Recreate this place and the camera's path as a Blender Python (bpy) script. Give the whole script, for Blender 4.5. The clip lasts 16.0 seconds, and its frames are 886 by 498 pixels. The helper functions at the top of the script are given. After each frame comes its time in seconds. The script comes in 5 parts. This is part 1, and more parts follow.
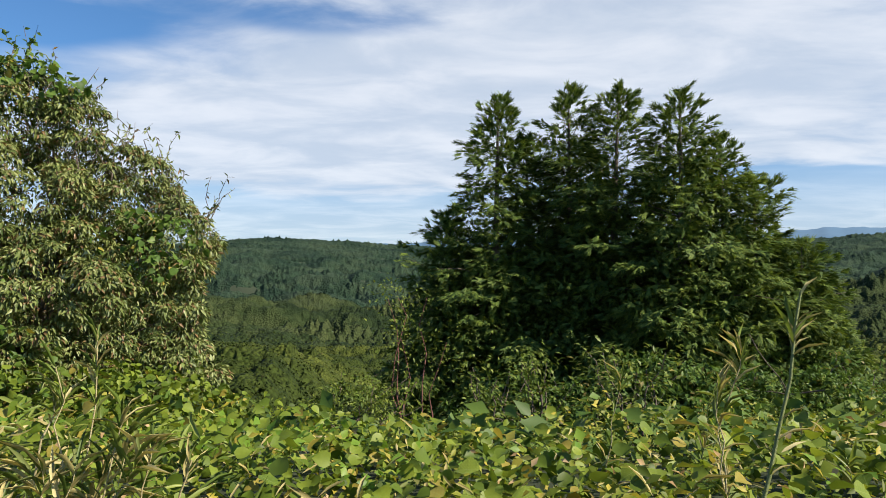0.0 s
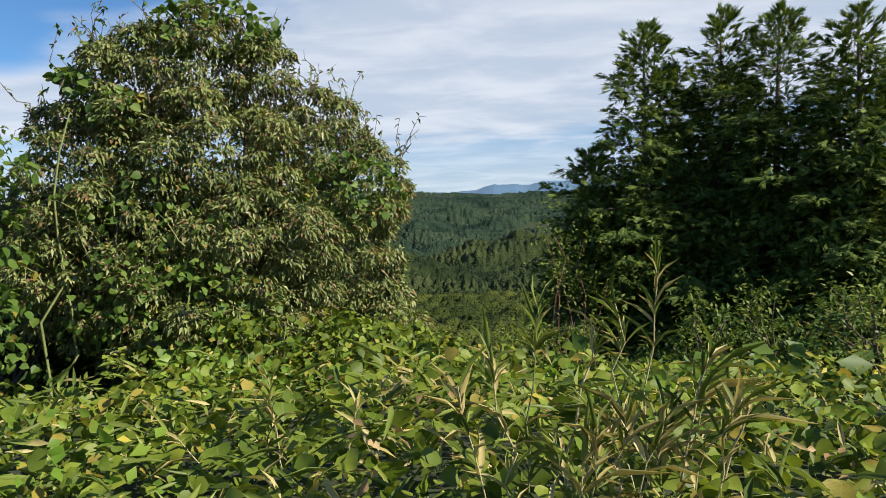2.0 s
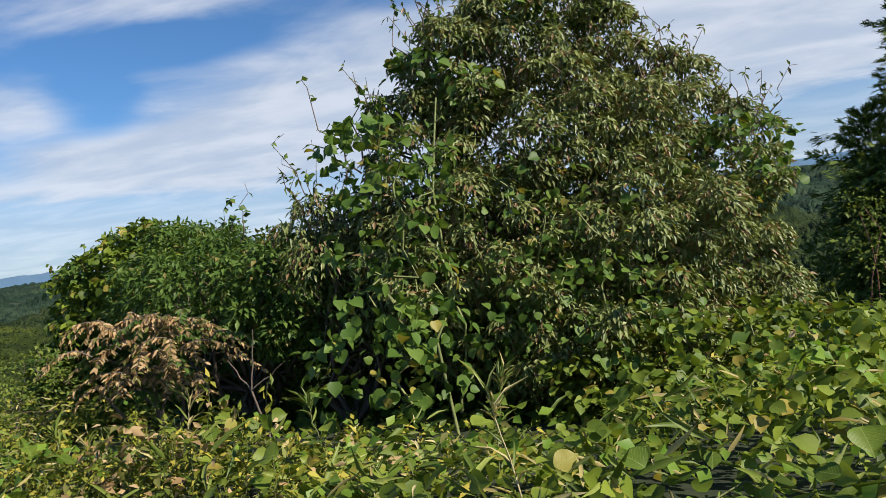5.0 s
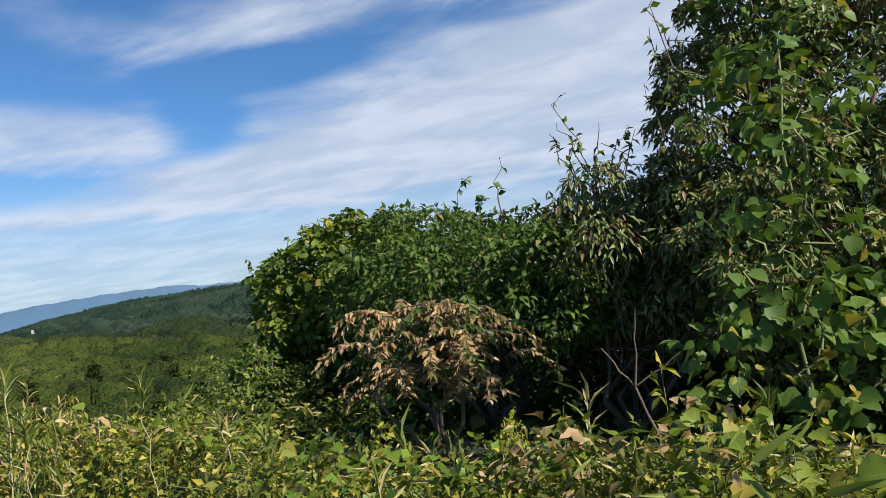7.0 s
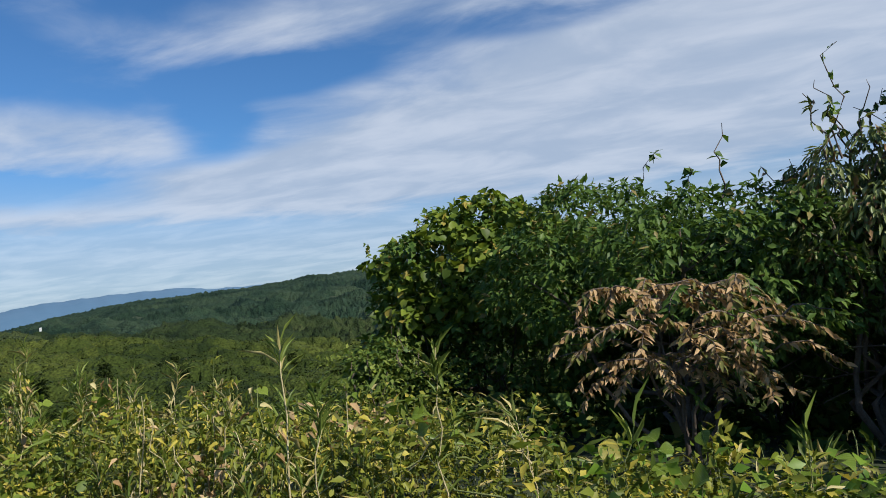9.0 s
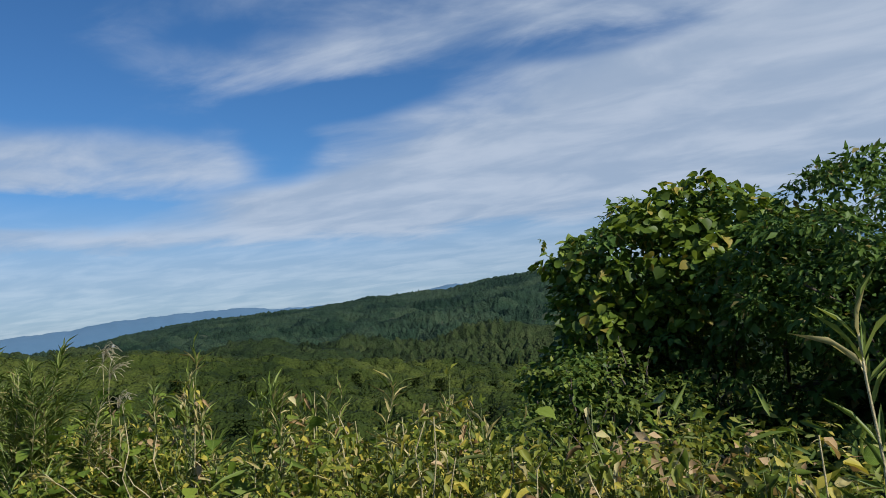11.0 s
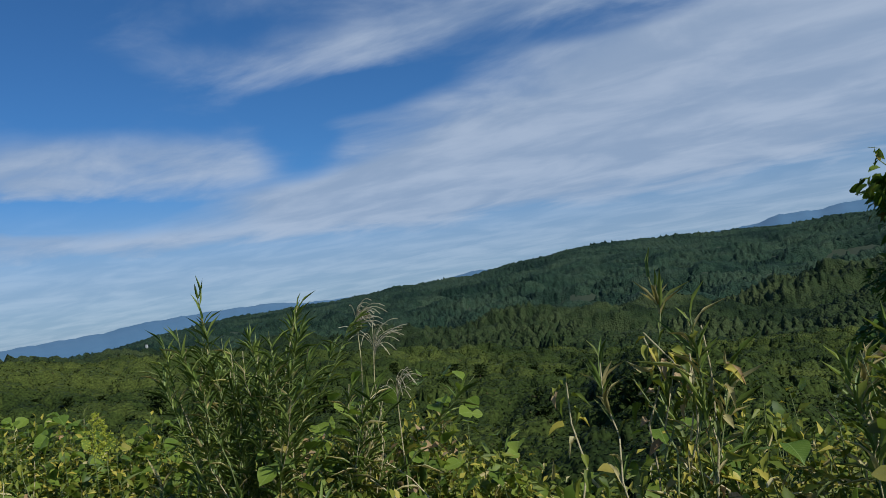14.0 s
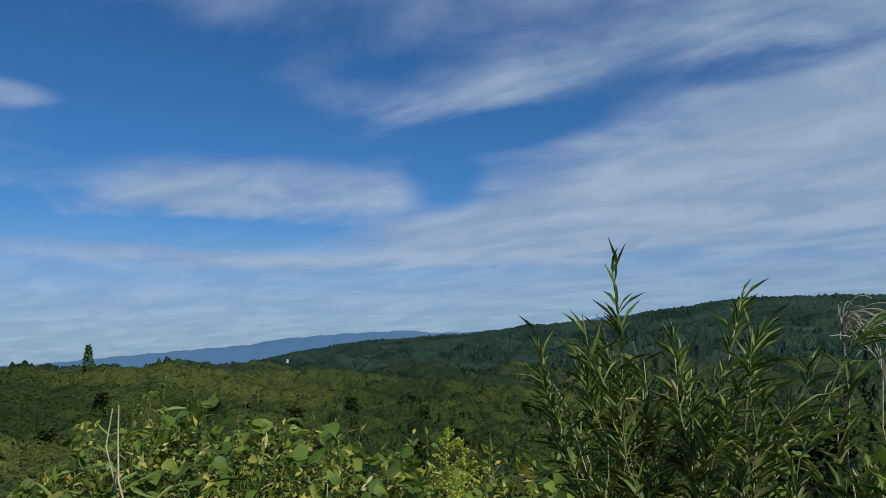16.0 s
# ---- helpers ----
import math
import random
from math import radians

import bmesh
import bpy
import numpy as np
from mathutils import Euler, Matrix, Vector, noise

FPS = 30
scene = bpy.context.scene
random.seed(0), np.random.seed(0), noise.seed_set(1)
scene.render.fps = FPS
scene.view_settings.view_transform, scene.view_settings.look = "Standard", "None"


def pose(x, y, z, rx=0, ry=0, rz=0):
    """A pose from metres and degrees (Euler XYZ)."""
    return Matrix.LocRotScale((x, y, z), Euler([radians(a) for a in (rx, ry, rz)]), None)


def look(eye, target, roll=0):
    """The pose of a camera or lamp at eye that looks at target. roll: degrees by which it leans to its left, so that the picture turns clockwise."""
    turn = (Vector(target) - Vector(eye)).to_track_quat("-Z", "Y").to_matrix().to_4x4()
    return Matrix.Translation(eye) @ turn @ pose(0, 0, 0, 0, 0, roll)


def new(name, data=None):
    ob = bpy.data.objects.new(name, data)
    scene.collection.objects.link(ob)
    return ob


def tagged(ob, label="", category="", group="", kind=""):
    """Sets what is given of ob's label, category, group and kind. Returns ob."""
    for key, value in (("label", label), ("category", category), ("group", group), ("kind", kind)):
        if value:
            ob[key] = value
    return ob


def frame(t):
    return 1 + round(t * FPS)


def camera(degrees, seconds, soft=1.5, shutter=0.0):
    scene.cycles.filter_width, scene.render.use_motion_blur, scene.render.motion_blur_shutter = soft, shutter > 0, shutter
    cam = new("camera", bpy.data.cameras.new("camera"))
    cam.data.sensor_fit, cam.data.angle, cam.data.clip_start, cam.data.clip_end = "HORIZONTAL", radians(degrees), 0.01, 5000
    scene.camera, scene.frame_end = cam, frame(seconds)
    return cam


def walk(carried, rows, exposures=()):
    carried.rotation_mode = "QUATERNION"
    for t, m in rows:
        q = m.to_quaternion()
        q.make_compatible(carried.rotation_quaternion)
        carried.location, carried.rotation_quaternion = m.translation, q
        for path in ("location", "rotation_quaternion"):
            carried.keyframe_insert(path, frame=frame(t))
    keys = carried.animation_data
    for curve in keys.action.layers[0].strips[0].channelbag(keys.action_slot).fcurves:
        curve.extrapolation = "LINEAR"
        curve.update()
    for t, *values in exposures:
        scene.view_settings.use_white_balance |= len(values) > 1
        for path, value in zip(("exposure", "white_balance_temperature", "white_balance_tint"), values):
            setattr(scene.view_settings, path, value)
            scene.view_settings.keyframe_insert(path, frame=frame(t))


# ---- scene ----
cam = camera(62.4, 16.0, 0.9)
PATH = [
    (0.0, (0.009, 0.020, 1.601), 92.53, -0.58, -0.06),
    (0.5, (-0.477, 0.158, 1.582), 92.28, -0.17, 0.80),
    (1.0, (-1.012, 0.230, 1.563), 92.23, 1.70, 1.99),
    (1.5, (-1.565, 0.352, 1.555), 91.95, 0.26, 3.84),
    (2.0, (-2.171, 0.460, 1.501), 88.48, 1.24, 4.19),
    (2.5, (-2.782, 0.573, 1.487), 88.64, 4.02, 4.92),
    (3.0, (-3.422, 0.646, 1.487), 88.47, 3.45, 5.98),
    (3.5, (-4.025, 0.740, 1.463), 88.54, 5.35, 9.17),
    (6.0, (-7.192, 1.885, 1.354), 90.94, 6.77, 11.13),
    (6.5, (-7.746, 2.006, 1.335), 90.98, 5.68, 12.96),
    (7.0, (-8.312, 2.139, 1.313), 92.06, 7.28, 18.16),
    (7.5, (-8.862, 2.226, 1.287), 93.07, 7.23, 19.69),
    (8.0, (-9.415, 2.331, 1.258), 93.81, 6.95, 19.71),
    (8.5, (-10.007, 2.419, 1.229), 93.69, 5.65, 19.44),
    (9.0, (-10.556, 2.571, 1.201), 93.04, 5.31, 18.68),
    (9.5, (-11.110, 2.807, 1.178), 94.03, 4.70, 18.42),
    (10.0, (-11.633, 3.067, 1.145), 95.25, 2.61, 21.49),
    (12.5, (-14.382, 4.244, 1.080), 94.04, 6.61, 24.42),
    (13.0, (-14.957, 4.425, 1.051), 93.44, 5.93, 24.07),
    (13.5, (-15.482, 4.626, 1.020), 93.26, 6.28, 24.24),
    (14.0, (-16.079, 4.794, 1.010), 94.41, 7.14, 25.32),
    (14.5, (-16.658, 4.978, 0.974), 95.19, 7.40, 27.74),
    (15.0, (-17.203, 5.099, 0.956), 95.84, 4.77, 31.20),
    (15.5, (-17.739, 5.212, 0.958), 96.90, 3.34, 33.03),
    (16.0, (-18.259, 5.420, 0.935), 98.05, 1.85, 35.46),
]
walk(cam, [(t, pose(*p, a, b, c)) for t, p, a, b, c in PATH],
     [(0.0, 0.74, 6800, 11), (3.5, 0.55, 6700, 12), (7.0, 0.50, 6400, 12), (9.0, 0.28, 6200, 11), (12.5, -0.05, 5850, 9), (16.0, -0.26, 5500, 8.5)])

# ---- world, sun ----
SUN_AZ, SUN_EL = -113.0, 38.0      # degrees: to the left of +y, above the horizon


class Nodes:
    """Short hand for building node trees."""

    def __init__(self, tree):
        self.tree = tree
        tree.nodes.clear()

    def add(self, kind, **values):
        n = self.tree.nodes.new(kind)
        for key, v in values.items():
            if key == "op":
                n.operation = v
        return n

    def link(self, a, b):
        self.tree.links.new(a, b)

    def put(self, socket, v):
        if isinstance(v, bpy.types.NodeSocket):
            self.link(v, socket)
        else:
            socket.default_value = v

    def math(self, op, a, b=0.0, c=0.0, clamp=False):
        n = self.add("ShaderNodeMath", op=op)
        n.use_clamp = clamp
        self.put(n.inputs[0], a)
        self.put(n.inputs[1], b)
        self.put(n.inputs[2], c)
        return n.outputs[0]

    def noise(self, vec, scale, detail=4.0, rough=0.55, warp=0.0):
        n = self.add("ShaderNodeTexNoise")
        self.link(vec, n.inputs["Vector"])
        n.inputs["Scale"].default_value = scale
        n.inputs["Detail"].default_value = detail
        n.inputs["Roughness"].default_value = rough
        n.inputs["Distortion"].default_value = warp
        return n.outputs["Fac"]

    def ramp(self, fac, stops):
        n = self.add("ShaderNodeValToRGB")
        self.link(fac, n.inputs["Fac"])
        e = n.color_ramp.elements
        while len(e) < len(stops):
            e.new(0.5)
        for el, (pos, col) in zip(e, stops):
            el.position = pos
            el.color = (*col, 1)
        return n.outputs["Color"]

    def mix(self, fac, a, b, blend="MIX"):
        n = self.add("ShaderNodeMix")
        n.data_type, n.blend_type = "RGBA", blend
        self.put(n.inputs["Factor"], fac)
        for sock, v in ((n.inputs[6], a), (n.inputs[7], b)):
            self.put(sock, v if isinstance(v, bpy.types.NodeSocket) else (*v, 1))
        return n.outputs[2]

    def smooth(self, v, lo, hi):
        n = self.add("ShaderNodeMapRange")
        n.interpolation_type = "SMOOTHSTEP"
        self.link(v, n.inputs[0])
        n.inputs[1].default_value, n.inputs[2].default_value = lo, hi
        return n.outputs[0]


def build_sky():
    w = bpy.data.worlds.new("sky")
    scene.world = w
    w.use_nodes = True
    g = Nodes(w.node_tree)
    sky = g.add("ShaderNodeTexSky")
    sky.sky_type, sky.sun_disc = "NISHITA", False
    sky.sun_elevation, sky.sun_rotation = radians(SUN_EL), radians(-SUN_AZ)
    sky.altitude, sky.air_density, sky.dust_density, sky.ozone_density = 200, 1.0, 0.6, 2.0
    co = g.add("ShaderNodeTexCoord")
    sep = g.add("ShaderNodeSeparateXYZ")
    g.link(co.outputs["Generated"], sep.inputs[0])
    x, y, z = sep.outputs
    az = g.math("MULTIPLY", g.math("ARCTAN2", g.math("MULTIPLY", x, -1.0), y), 57.2958)
    el = g.math("MULTIPLY", g.math("ARCSINE", z), 57.2958)
    # clouds lie on a high sheet: streaks are drawn out towards the horizon
    up = g.math("ADD", g.math("MAXIMUM", z, 0.0), 0.10)
    sheet = g.add("ShaderNodeCombineXYZ")
    g.link(g.math("DIVIDE", x, up), sheet.inputs[0])
    g.link(g.math("DIVIDE", y, up), sheet.inputs[1])
    big = g.noise(sheet.outputs[0], 0.9, 3.0, 0.5, 0.6)
    turned = g.add("ShaderNodeMapping")
    turned.inputs["Rotation"].default_value = (0, 0, radians(28))
    turned.inputs["Scale"].default_value = (0.8, 1.25, 1.0)
    g.link(sheet.outputs[0], turned.inputs["Vector"])
    fine = g.noise(turned.outputs[0], 2.2, 8.0, 0.56, 0.35)
    # thin veils lose their grain towards the horizon
    grain = g.math("ADD", g.math("MULTIPLY", g.smooth(el, 4.0, 15.0), 1.15), 0.3)
    cover = g.math("ADD", g.math("MULTIPLY", g.math("SUBTRACT", big, 0.5), 0.9),
                   g.math("MULTIPLY", g.math("SUBTRACT", fine, 0.5), grain))
    # broad banks and gaps: azimuth, height, half width, half depth, tilt, weight
    warp = g.math("MULTIPLY", g.math("SUBTRACT", fine, 0.5), 6.0)
    for a0, e0, ha, he, tilt, weight in CLOUDS:
        da = g.math("SUBTRACT", az, a0)
        de = g.math("ADD", g.math("SUBTRACT", el, e0), g.math("MULTIPLY", da, -tilt))
        de = g.math("ADD", de, g.math("MULTIPLY", warp, 0.35))
        q = g.math("ADD", g.math("POWER", g.math("ABSOLUTE", g.math("DIVIDE", da, ha)), 2.0),
                   g.math("POWER", g.math("ABSOLUTE", g.math("DIVIDE", de, he)), 2.0))
        m = g.smooth(g.math("SQRT", q), 1.5, 0.35)
        cover = g.math("ADD", cover, g.math("MULTIPLY", m, weight))
    mask = g.smooth(cover, -0.1, 1.0)
    low = g.smooth(el, 12.0, 3.5)
    mask = g.math("MAXIMUM", g.math("MULTIPLY", mask, 0.88), g.math("MULTIPLY", low, 0.70))
    blue = g.mix(1.0, sky.outputs[0], SKY_TINT, "MULTIPLY")
    shade = g.mix(g.smooth(fine, 0.35, 0.7), CLOUD_DARK, CLOUD_LIGHT)
    col = g.mix(mask, blue, shade)
    bg = g.add("ShaderNodeBackground")
    g.link(col, bg.inputs["Color"])
    bg.inputs["Strength"].default_value = 0.072
    out = g.add("ShaderNodeOutputWorld")
    g.link(bg.outputs[0], out.inputs["Surface"])


CLOUDS = [(50, 12.6, 13, 2.4, 0.0, 0.75), (31, 20.5, 14, 1.6, -0.06, 0.36), (6, 13.0, 28, 5.0, -0.03, 0.9),
          (36, 8.6, 26, 1.8, -0.05, 0.4), (-22, 15, 30, 8, 0.0, 0.85), (9, 19.6, 8, 1.2, 0.0, -0.5),
          (30, 17.2, 8, 1.5, -0.08, -0.55), (-24, 7.6, 9, 1.3, 0.05, -0.5), (58, 20, 10, 5, 0.0, -0.45), (-4, 22, 34, 6, 0.0, 0.4), (18, 10.5, 16, 3.0, -0.1, 0.35),
          (50, 9.2, 14, 1.2, 0.05, -0.5), (20, 26, 30, 5, 0.0, 0.3), (35, 13.5, 3.0, 2.2, 0.0, -0.5),
          (67, 18.4, 4.0, 0.9, 0.0, 0.6), (24, 7.2, 46, 3.4, -0.03, 0.5), (30, 10.0, 14, 1.6, -0.10, 0.35), (62, 8.0, 7, 0.8, 0.03, 0.3)]
SKY_TINT = (0.54, 0.90, 1.22)
CLOUD_DARK, CLOUD_LIGHT = (5.0, 5.9, 7.2), (7.0, 7.6, 8.5)
build_sky()

sun = new("sun", bpy.data.lights.new("sun", "SUN"))
sun.data.energy, sun.data.angle, sun.data.color = 5.0, radians(0.53), (1.0, 0.93, 0.80)
sun_dir = Vector((-math.sin(radians(SUN_AZ)) * math.cos(radians(SUN_EL)), math.cos(radians(SUN_AZ)) * math.cos(radians(SUN_EL)), math.sin(radians(SUN_EL))))
sun.matrix_basis = look(tuple(sun_dir * 60), (0, 0, 0))


# ---- materials ----
def leaf_material(name, dark, mid, light, odd=None, odd_share=0.08, rough=0.5, through_light=0.3, patch=0.6, crown=0.0, mottle=60.0, sheen=0.24, veined=False):
    """Foliage: every leaf has its own tone, patches differ, and light passes through."""
    m = bpy.data.materials.new(name)
    m.use_nodes = True
    g = Nodes(m.node_tree)
    geo = g.add("ShaderNodeNewGeometry")
    own = g.add("ShaderNodeObjectInfo").outputs["Random"]
    rnd = g.math("FRACT", g.math("ADD", geo.outputs["Random Per Island"], g.math("MULTIPLY", own, 5.3)))
    co = g.add("ShaderNodeTexCoord").outputs["Object"]
    big = g.noise(co, patch, 3.0)
    fac = g.math("ADD", g.math("MULTIPLY", rnd, 0.65), g.math("MULTIPLY", big, 0.7))
    if crown:
        # whole crowns differ from their neighbours, and stands from other stands
        cell = g.add("ShaderNodeTexVoronoi")
        cell.voronoi_dimensions = "2D"
        g.link(co, cell.inputs["Vector"])
        cell.inputs["Scale"].default_value = crown
        tone = g.add("ShaderNodeSeparateColor")
        g.link(cell.outputs["Color"], tone.inputs[0])
        fac = g.math("ADD", g.math("MULTIPLY", rnd, 0.25), g.math("MULTIPLY", tone.outputs[0], 0.40))
        fac = g.math("ADD", fac, g.math("ADD", g.math("MULTIPLY", g.math("SUBTRACT", big, 0.5), 2.4), 0.28))
    col = g.ramp(g.math("SUBTRACT", fac, 0.15), [(0.05, dark), (0.45, mid), (0.95, light)])
    if odd:
        pick = g.math("FRACT", g.math("MULTIPLY", rnd, 37.31))
        edge = g.math("MULTIPLY", g.noise(co, patch * 1.7, 2.0), odd_share * 2.0)
        col = g.mix(g.math("LESS_THAN", pick, edge), col, odd)
    vein = g.noise(co, mottle, 3.0)
    col = g.mix(g.math("MULTIPLY", vein, 0.35), col, tuple(c * 0.6 for c in mid))
    if crown:
        col = g.mix(g.smooth(vein, 0.40, 0.62), col, g.mix(1.0, col, (0.62, 0.62, 0.62), "MULTIPLY"))
    b = g.add("ShaderNodeBsdfPrincipled")
    if crown:
        # tufts of leaves on the crowns
        tuft = g.add("ShaderNodeTexVoronoi")
        g.link(co, tuft.inputs["Vector"])
        tuft.inputs["Scale"].default_value = mottle * 0.6
        relief = g.add("ShaderNodeBump")
        relief.invert = True
        relief.inputs["Strength"].default_value = 1.0
        relief.inputs["Distance"].default_value = 1.1 / mottle
        g.link(tuft.outputs["Distance"], relief.inputs["Height"])
        g.link(relief.outputs[0], b.inputs["Normal"])
    if veined:
        # pale midrib and side veins of a single leaf
        axes = g.add("ShaderNodeSeparateXYZ")
        g.link(co, axes.inputs[0])
        off = g.math("ABSOLUTE", axes.outputs[0])
        rib = g.smooth(off, 0.0028, 0.0008)
        slant = g.math("FRACT", g.math("MULTIPLY", g.math("SUBTRACT", axes.outputs[1], g.math("MULTIPLY", off, 0.8)), 62.0))
        side = g.smooth(g.math("ABSOLUTE", g.math("SUBTRACT", slant, 0.5)), 0.10, 0.02)
        col = g.mix(g.math("MAXIMUM", g.math("MULTIPLY", rib, 0.55), g.math("MULTIPLY", side, 0.30)), col, (0.32, 0.40, 0.12))
        relief = g.add("ShaderNodeBump")
        relief.inputs["Strength"].default_value = 0.5
        relief.inputs["Distance"].default_value = 0.003
        relief.invert = True
        g.link(side, relief.inputs["Height"])
        g.link(relief.outputs[0], b.inputs["Normal"])
    g.link(col, b.inputs["Base Color"])
    b.inputs["Roughness"].default_value = rough
    b.inputs["Specular IOR Level"].default_value = sheen
    tl = g.add("ShaderNodeBsdfTranslucent")
    g.link(g.mix(0.5, col, g.mix(1.0, col, (1.6, 1.5, 0.5), "MULTIPLY")), tl.inputs["Color"])
    mx = g.add("ShaderNodeMixShader")
    mx.inputs[0].default_value = through_light
    g.link(b.outputs[0], mx.inputs[1])
    g.link(tl.outputs[0], mx.inputs[2])
    out = g.add("ShaderNodeOutputMaterial")
    g.link(mx.outputs[0], out.inputs["Surface"])
    return m


def plain_material(name, a, b, scale=3.0, rough=0.85, bump=0.4, fine=None):
    """Bark, soil, stems: two tones at two scales with relief."""
    m = bpy.data.materials.new(name)
    m.use_nodes = True
    g = Nodes(m.node_tree)
    co = g.add("ShaderNodeTexCoord").outputs["Object"]
    n1 = g.noise(co, scale, 4.0)
    n2 = g.noise(co, (fine or scale * 12), 5.0, 0.65)
    f = g.math("ADD", g.math("MULTIPLY", n1, 0.6), g.math("MULTIPLY", n2, 0.5))
    col = g.ramp(f, [(0.35, a), (0.72, b)])
    p = g.add("ShaderNodeBsdfPrincipled")
    g.link(col, p.inputs["Base Color"])
    p.inputs["Roughness"].default_value = rough
    bp = g.add("ShaderNodeBump")
    bp.inputs["Strength"].default_value = bump
    bp.inputs["Distance"].default_value = 0.02
    g.link(n2, bp.inputs["Height"])
    g.link(bp.outputs[0], p.inputs["Normal"])
    out = g.add("ShaderNodeOutputMaterial")
    g.link(p.outputs[0], out.inputs["Surface"])
    return m


M_KUDZU = leaf_material("kudzu_leaf", (0.027, 0.052, 0.008), (0.118, 0.176, 0.019), (0.30, 0.36, 0.048), (0.38, 0.30, 0.06), 0.05, 0.5, 0.33, 1.1, sheen=0.28)
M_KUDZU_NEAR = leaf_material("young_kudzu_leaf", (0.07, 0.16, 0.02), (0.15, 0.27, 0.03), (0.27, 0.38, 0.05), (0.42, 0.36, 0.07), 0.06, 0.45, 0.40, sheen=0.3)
M_KUDZU_BIG = leaf_material("large_kudzu_leaf", (0.065, 0.12, 0.015), (0.155, 0.225, 0.025), (0.29, 0.35, 0.05), (0.38, 0.32, 0.07), 0.05, 0.48, 0.36, 9.0, sheen=0.25, veined=True)
M_KUDZU_DARK = leaf_material("vine_leaf", (0.04, 0.085, 0.014), (0.085, 0.155, 0.026), (0.17, 0.25, 0.045), (0.34, 0.28, 0.05), 0.08, 0.48, 0.3)
M_TREE = leaf_material("tree_leaf", (0.038, 0.064, 0.016), (0.140, 0.182, 0.048), (0.34, 0.36, 0.14), (0.24, 0.14, 0.07), 0.12, 0.42, 0.2, 0.9, sheen=0.32)
M_CYPRESS = leaf_material("cypress_spray", (0.022, 0.052, 0.014), (0.080, 0.133, 0.026), (0.25, 0.31, 0.055), None, 0, 0.65, 0.22, 0.8, sheen=0.2)
M_BUSH = leaf_material("bush_leaf", (0.04, 0.080, 0.014), (0.08, 0.145, 0.026), (0.15, 0.225, 0.045), (0.24, 0.19, 0.06), 0.05, 0.5, 0.3)
M_BROWN = leaf_material("withered_leaf", (0.17, 0.10, 0.04), (0.40, 0.26, 0.12), (0.64, 0.47, 0.27), (0.12, 0.14, 0.03), 0.30, 0.7, 0.25)
M_SASA = leaf_material("bamboo_leaf", (0.045, 0.080, 0.016), (0.135, 0.190, 0.035), (0.32, 0.36, 0.085), (0.46, 0.38, 0.16), 0.06, 0.42, 0.28)
M_STRAW = leaf_material("dry_bamboo_leaf", (0.24, 0.20, 0.07), (0.43, 0.36, 0.14), (0.62, 0.54, 0.28), (0.12, 0.16, 0.04), 0.25, 0.6, 0.25)
M_WEED = leaf_material("weed_leaf", (0.040, 0.070, 0.010), (0.135, 0.170, 0.020), (0.34, 0.33, 0.050), (0.52, 0.43, 0.07), 0.18, 0.5, 0.3, 1.6)
M_SAPLING = leaf_material("sapling_leaf", (0.05, 0.09, 0.014), (0.12, 0.175, 0.028), (0.25, 0.28, 0.055), None, 0, 0.5, 0.3)
M_GOLD = leaf_material("goldenrod_flower", (0.28, 0.32, 0.03), (0.43, 0.45, 0.045), (0.56, 0.55, 0.08), None, 0, 0.7, 0.3)
M_PLUME = leaf_material("pampas_plume", (0.36, 0.31, 0.21), (0.52, 0.46, 0.33), (0.66, 0.60, 0.46), None, 0, 0.7, 0.35)
M_FOREST = leaf_material("forest_crown", (0.014, 0.027, 0.006), (0.047, 0.069, 0.012), (0.108, 0.130, 0.024), (0.10, 0.085, 0.03), 0.02, 0.85, 0.10, 0.012, 0.16, 2.2, 0.12)
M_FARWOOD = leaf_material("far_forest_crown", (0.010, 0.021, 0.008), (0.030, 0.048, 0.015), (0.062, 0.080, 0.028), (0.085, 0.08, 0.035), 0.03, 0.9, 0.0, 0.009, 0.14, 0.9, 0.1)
# bluer than the nearer woods: haze over the ridge painted into its green
M_RIDGEWOOD = leaf_material("hazed_ridge_crown", (0.010, 0.026, 0.017), (0.027, 0.053, 0.030), (0.055, 0.083, 0.045), None, 0, 0.9, 0.0, 0.006, 0.08, 0.5, 0.1)
M_BARK = plain_material("bark", (0.05, 0.035, 0.025), (0.17, 0.13, 0.10), 4.0)
M_REDBARK = plain_material("red_bark", (0.10, 0.035, 0.03), (0.26, 0.11, 0.09), 6.0)
M_STEM = plain_material("green_stem", (0.09, 0.12, 0.03), (0.22, 0.24, 0.08), 8.0, 0.6)
M_DRYSTEM = plain_material("dry_cane", (0.28, 0.22, 0.10), (0.55, 0.47, 0.26), 6.0, 0.6)
M_GROUND = plain_material("meadow_soil", (0.010, 0.018, 0.006), (0.036, 0.050, 0.015), 0.7, 0.95, 0.6, 9.0)
# the blue is distance haze put into the mountains' base colour
M_MOUNTAIN = plain_material("hazed_mountain", (0.065, 0.145, 0.235), (0.085, 0.165, 0.255), 0.002, 1.0, 0.0, 0.02)
M_MAST = plain_material("mast_steel", (0.5, 0.5, 0.48), (0.6, 0.6, 0.58), 1.0, 0.5)


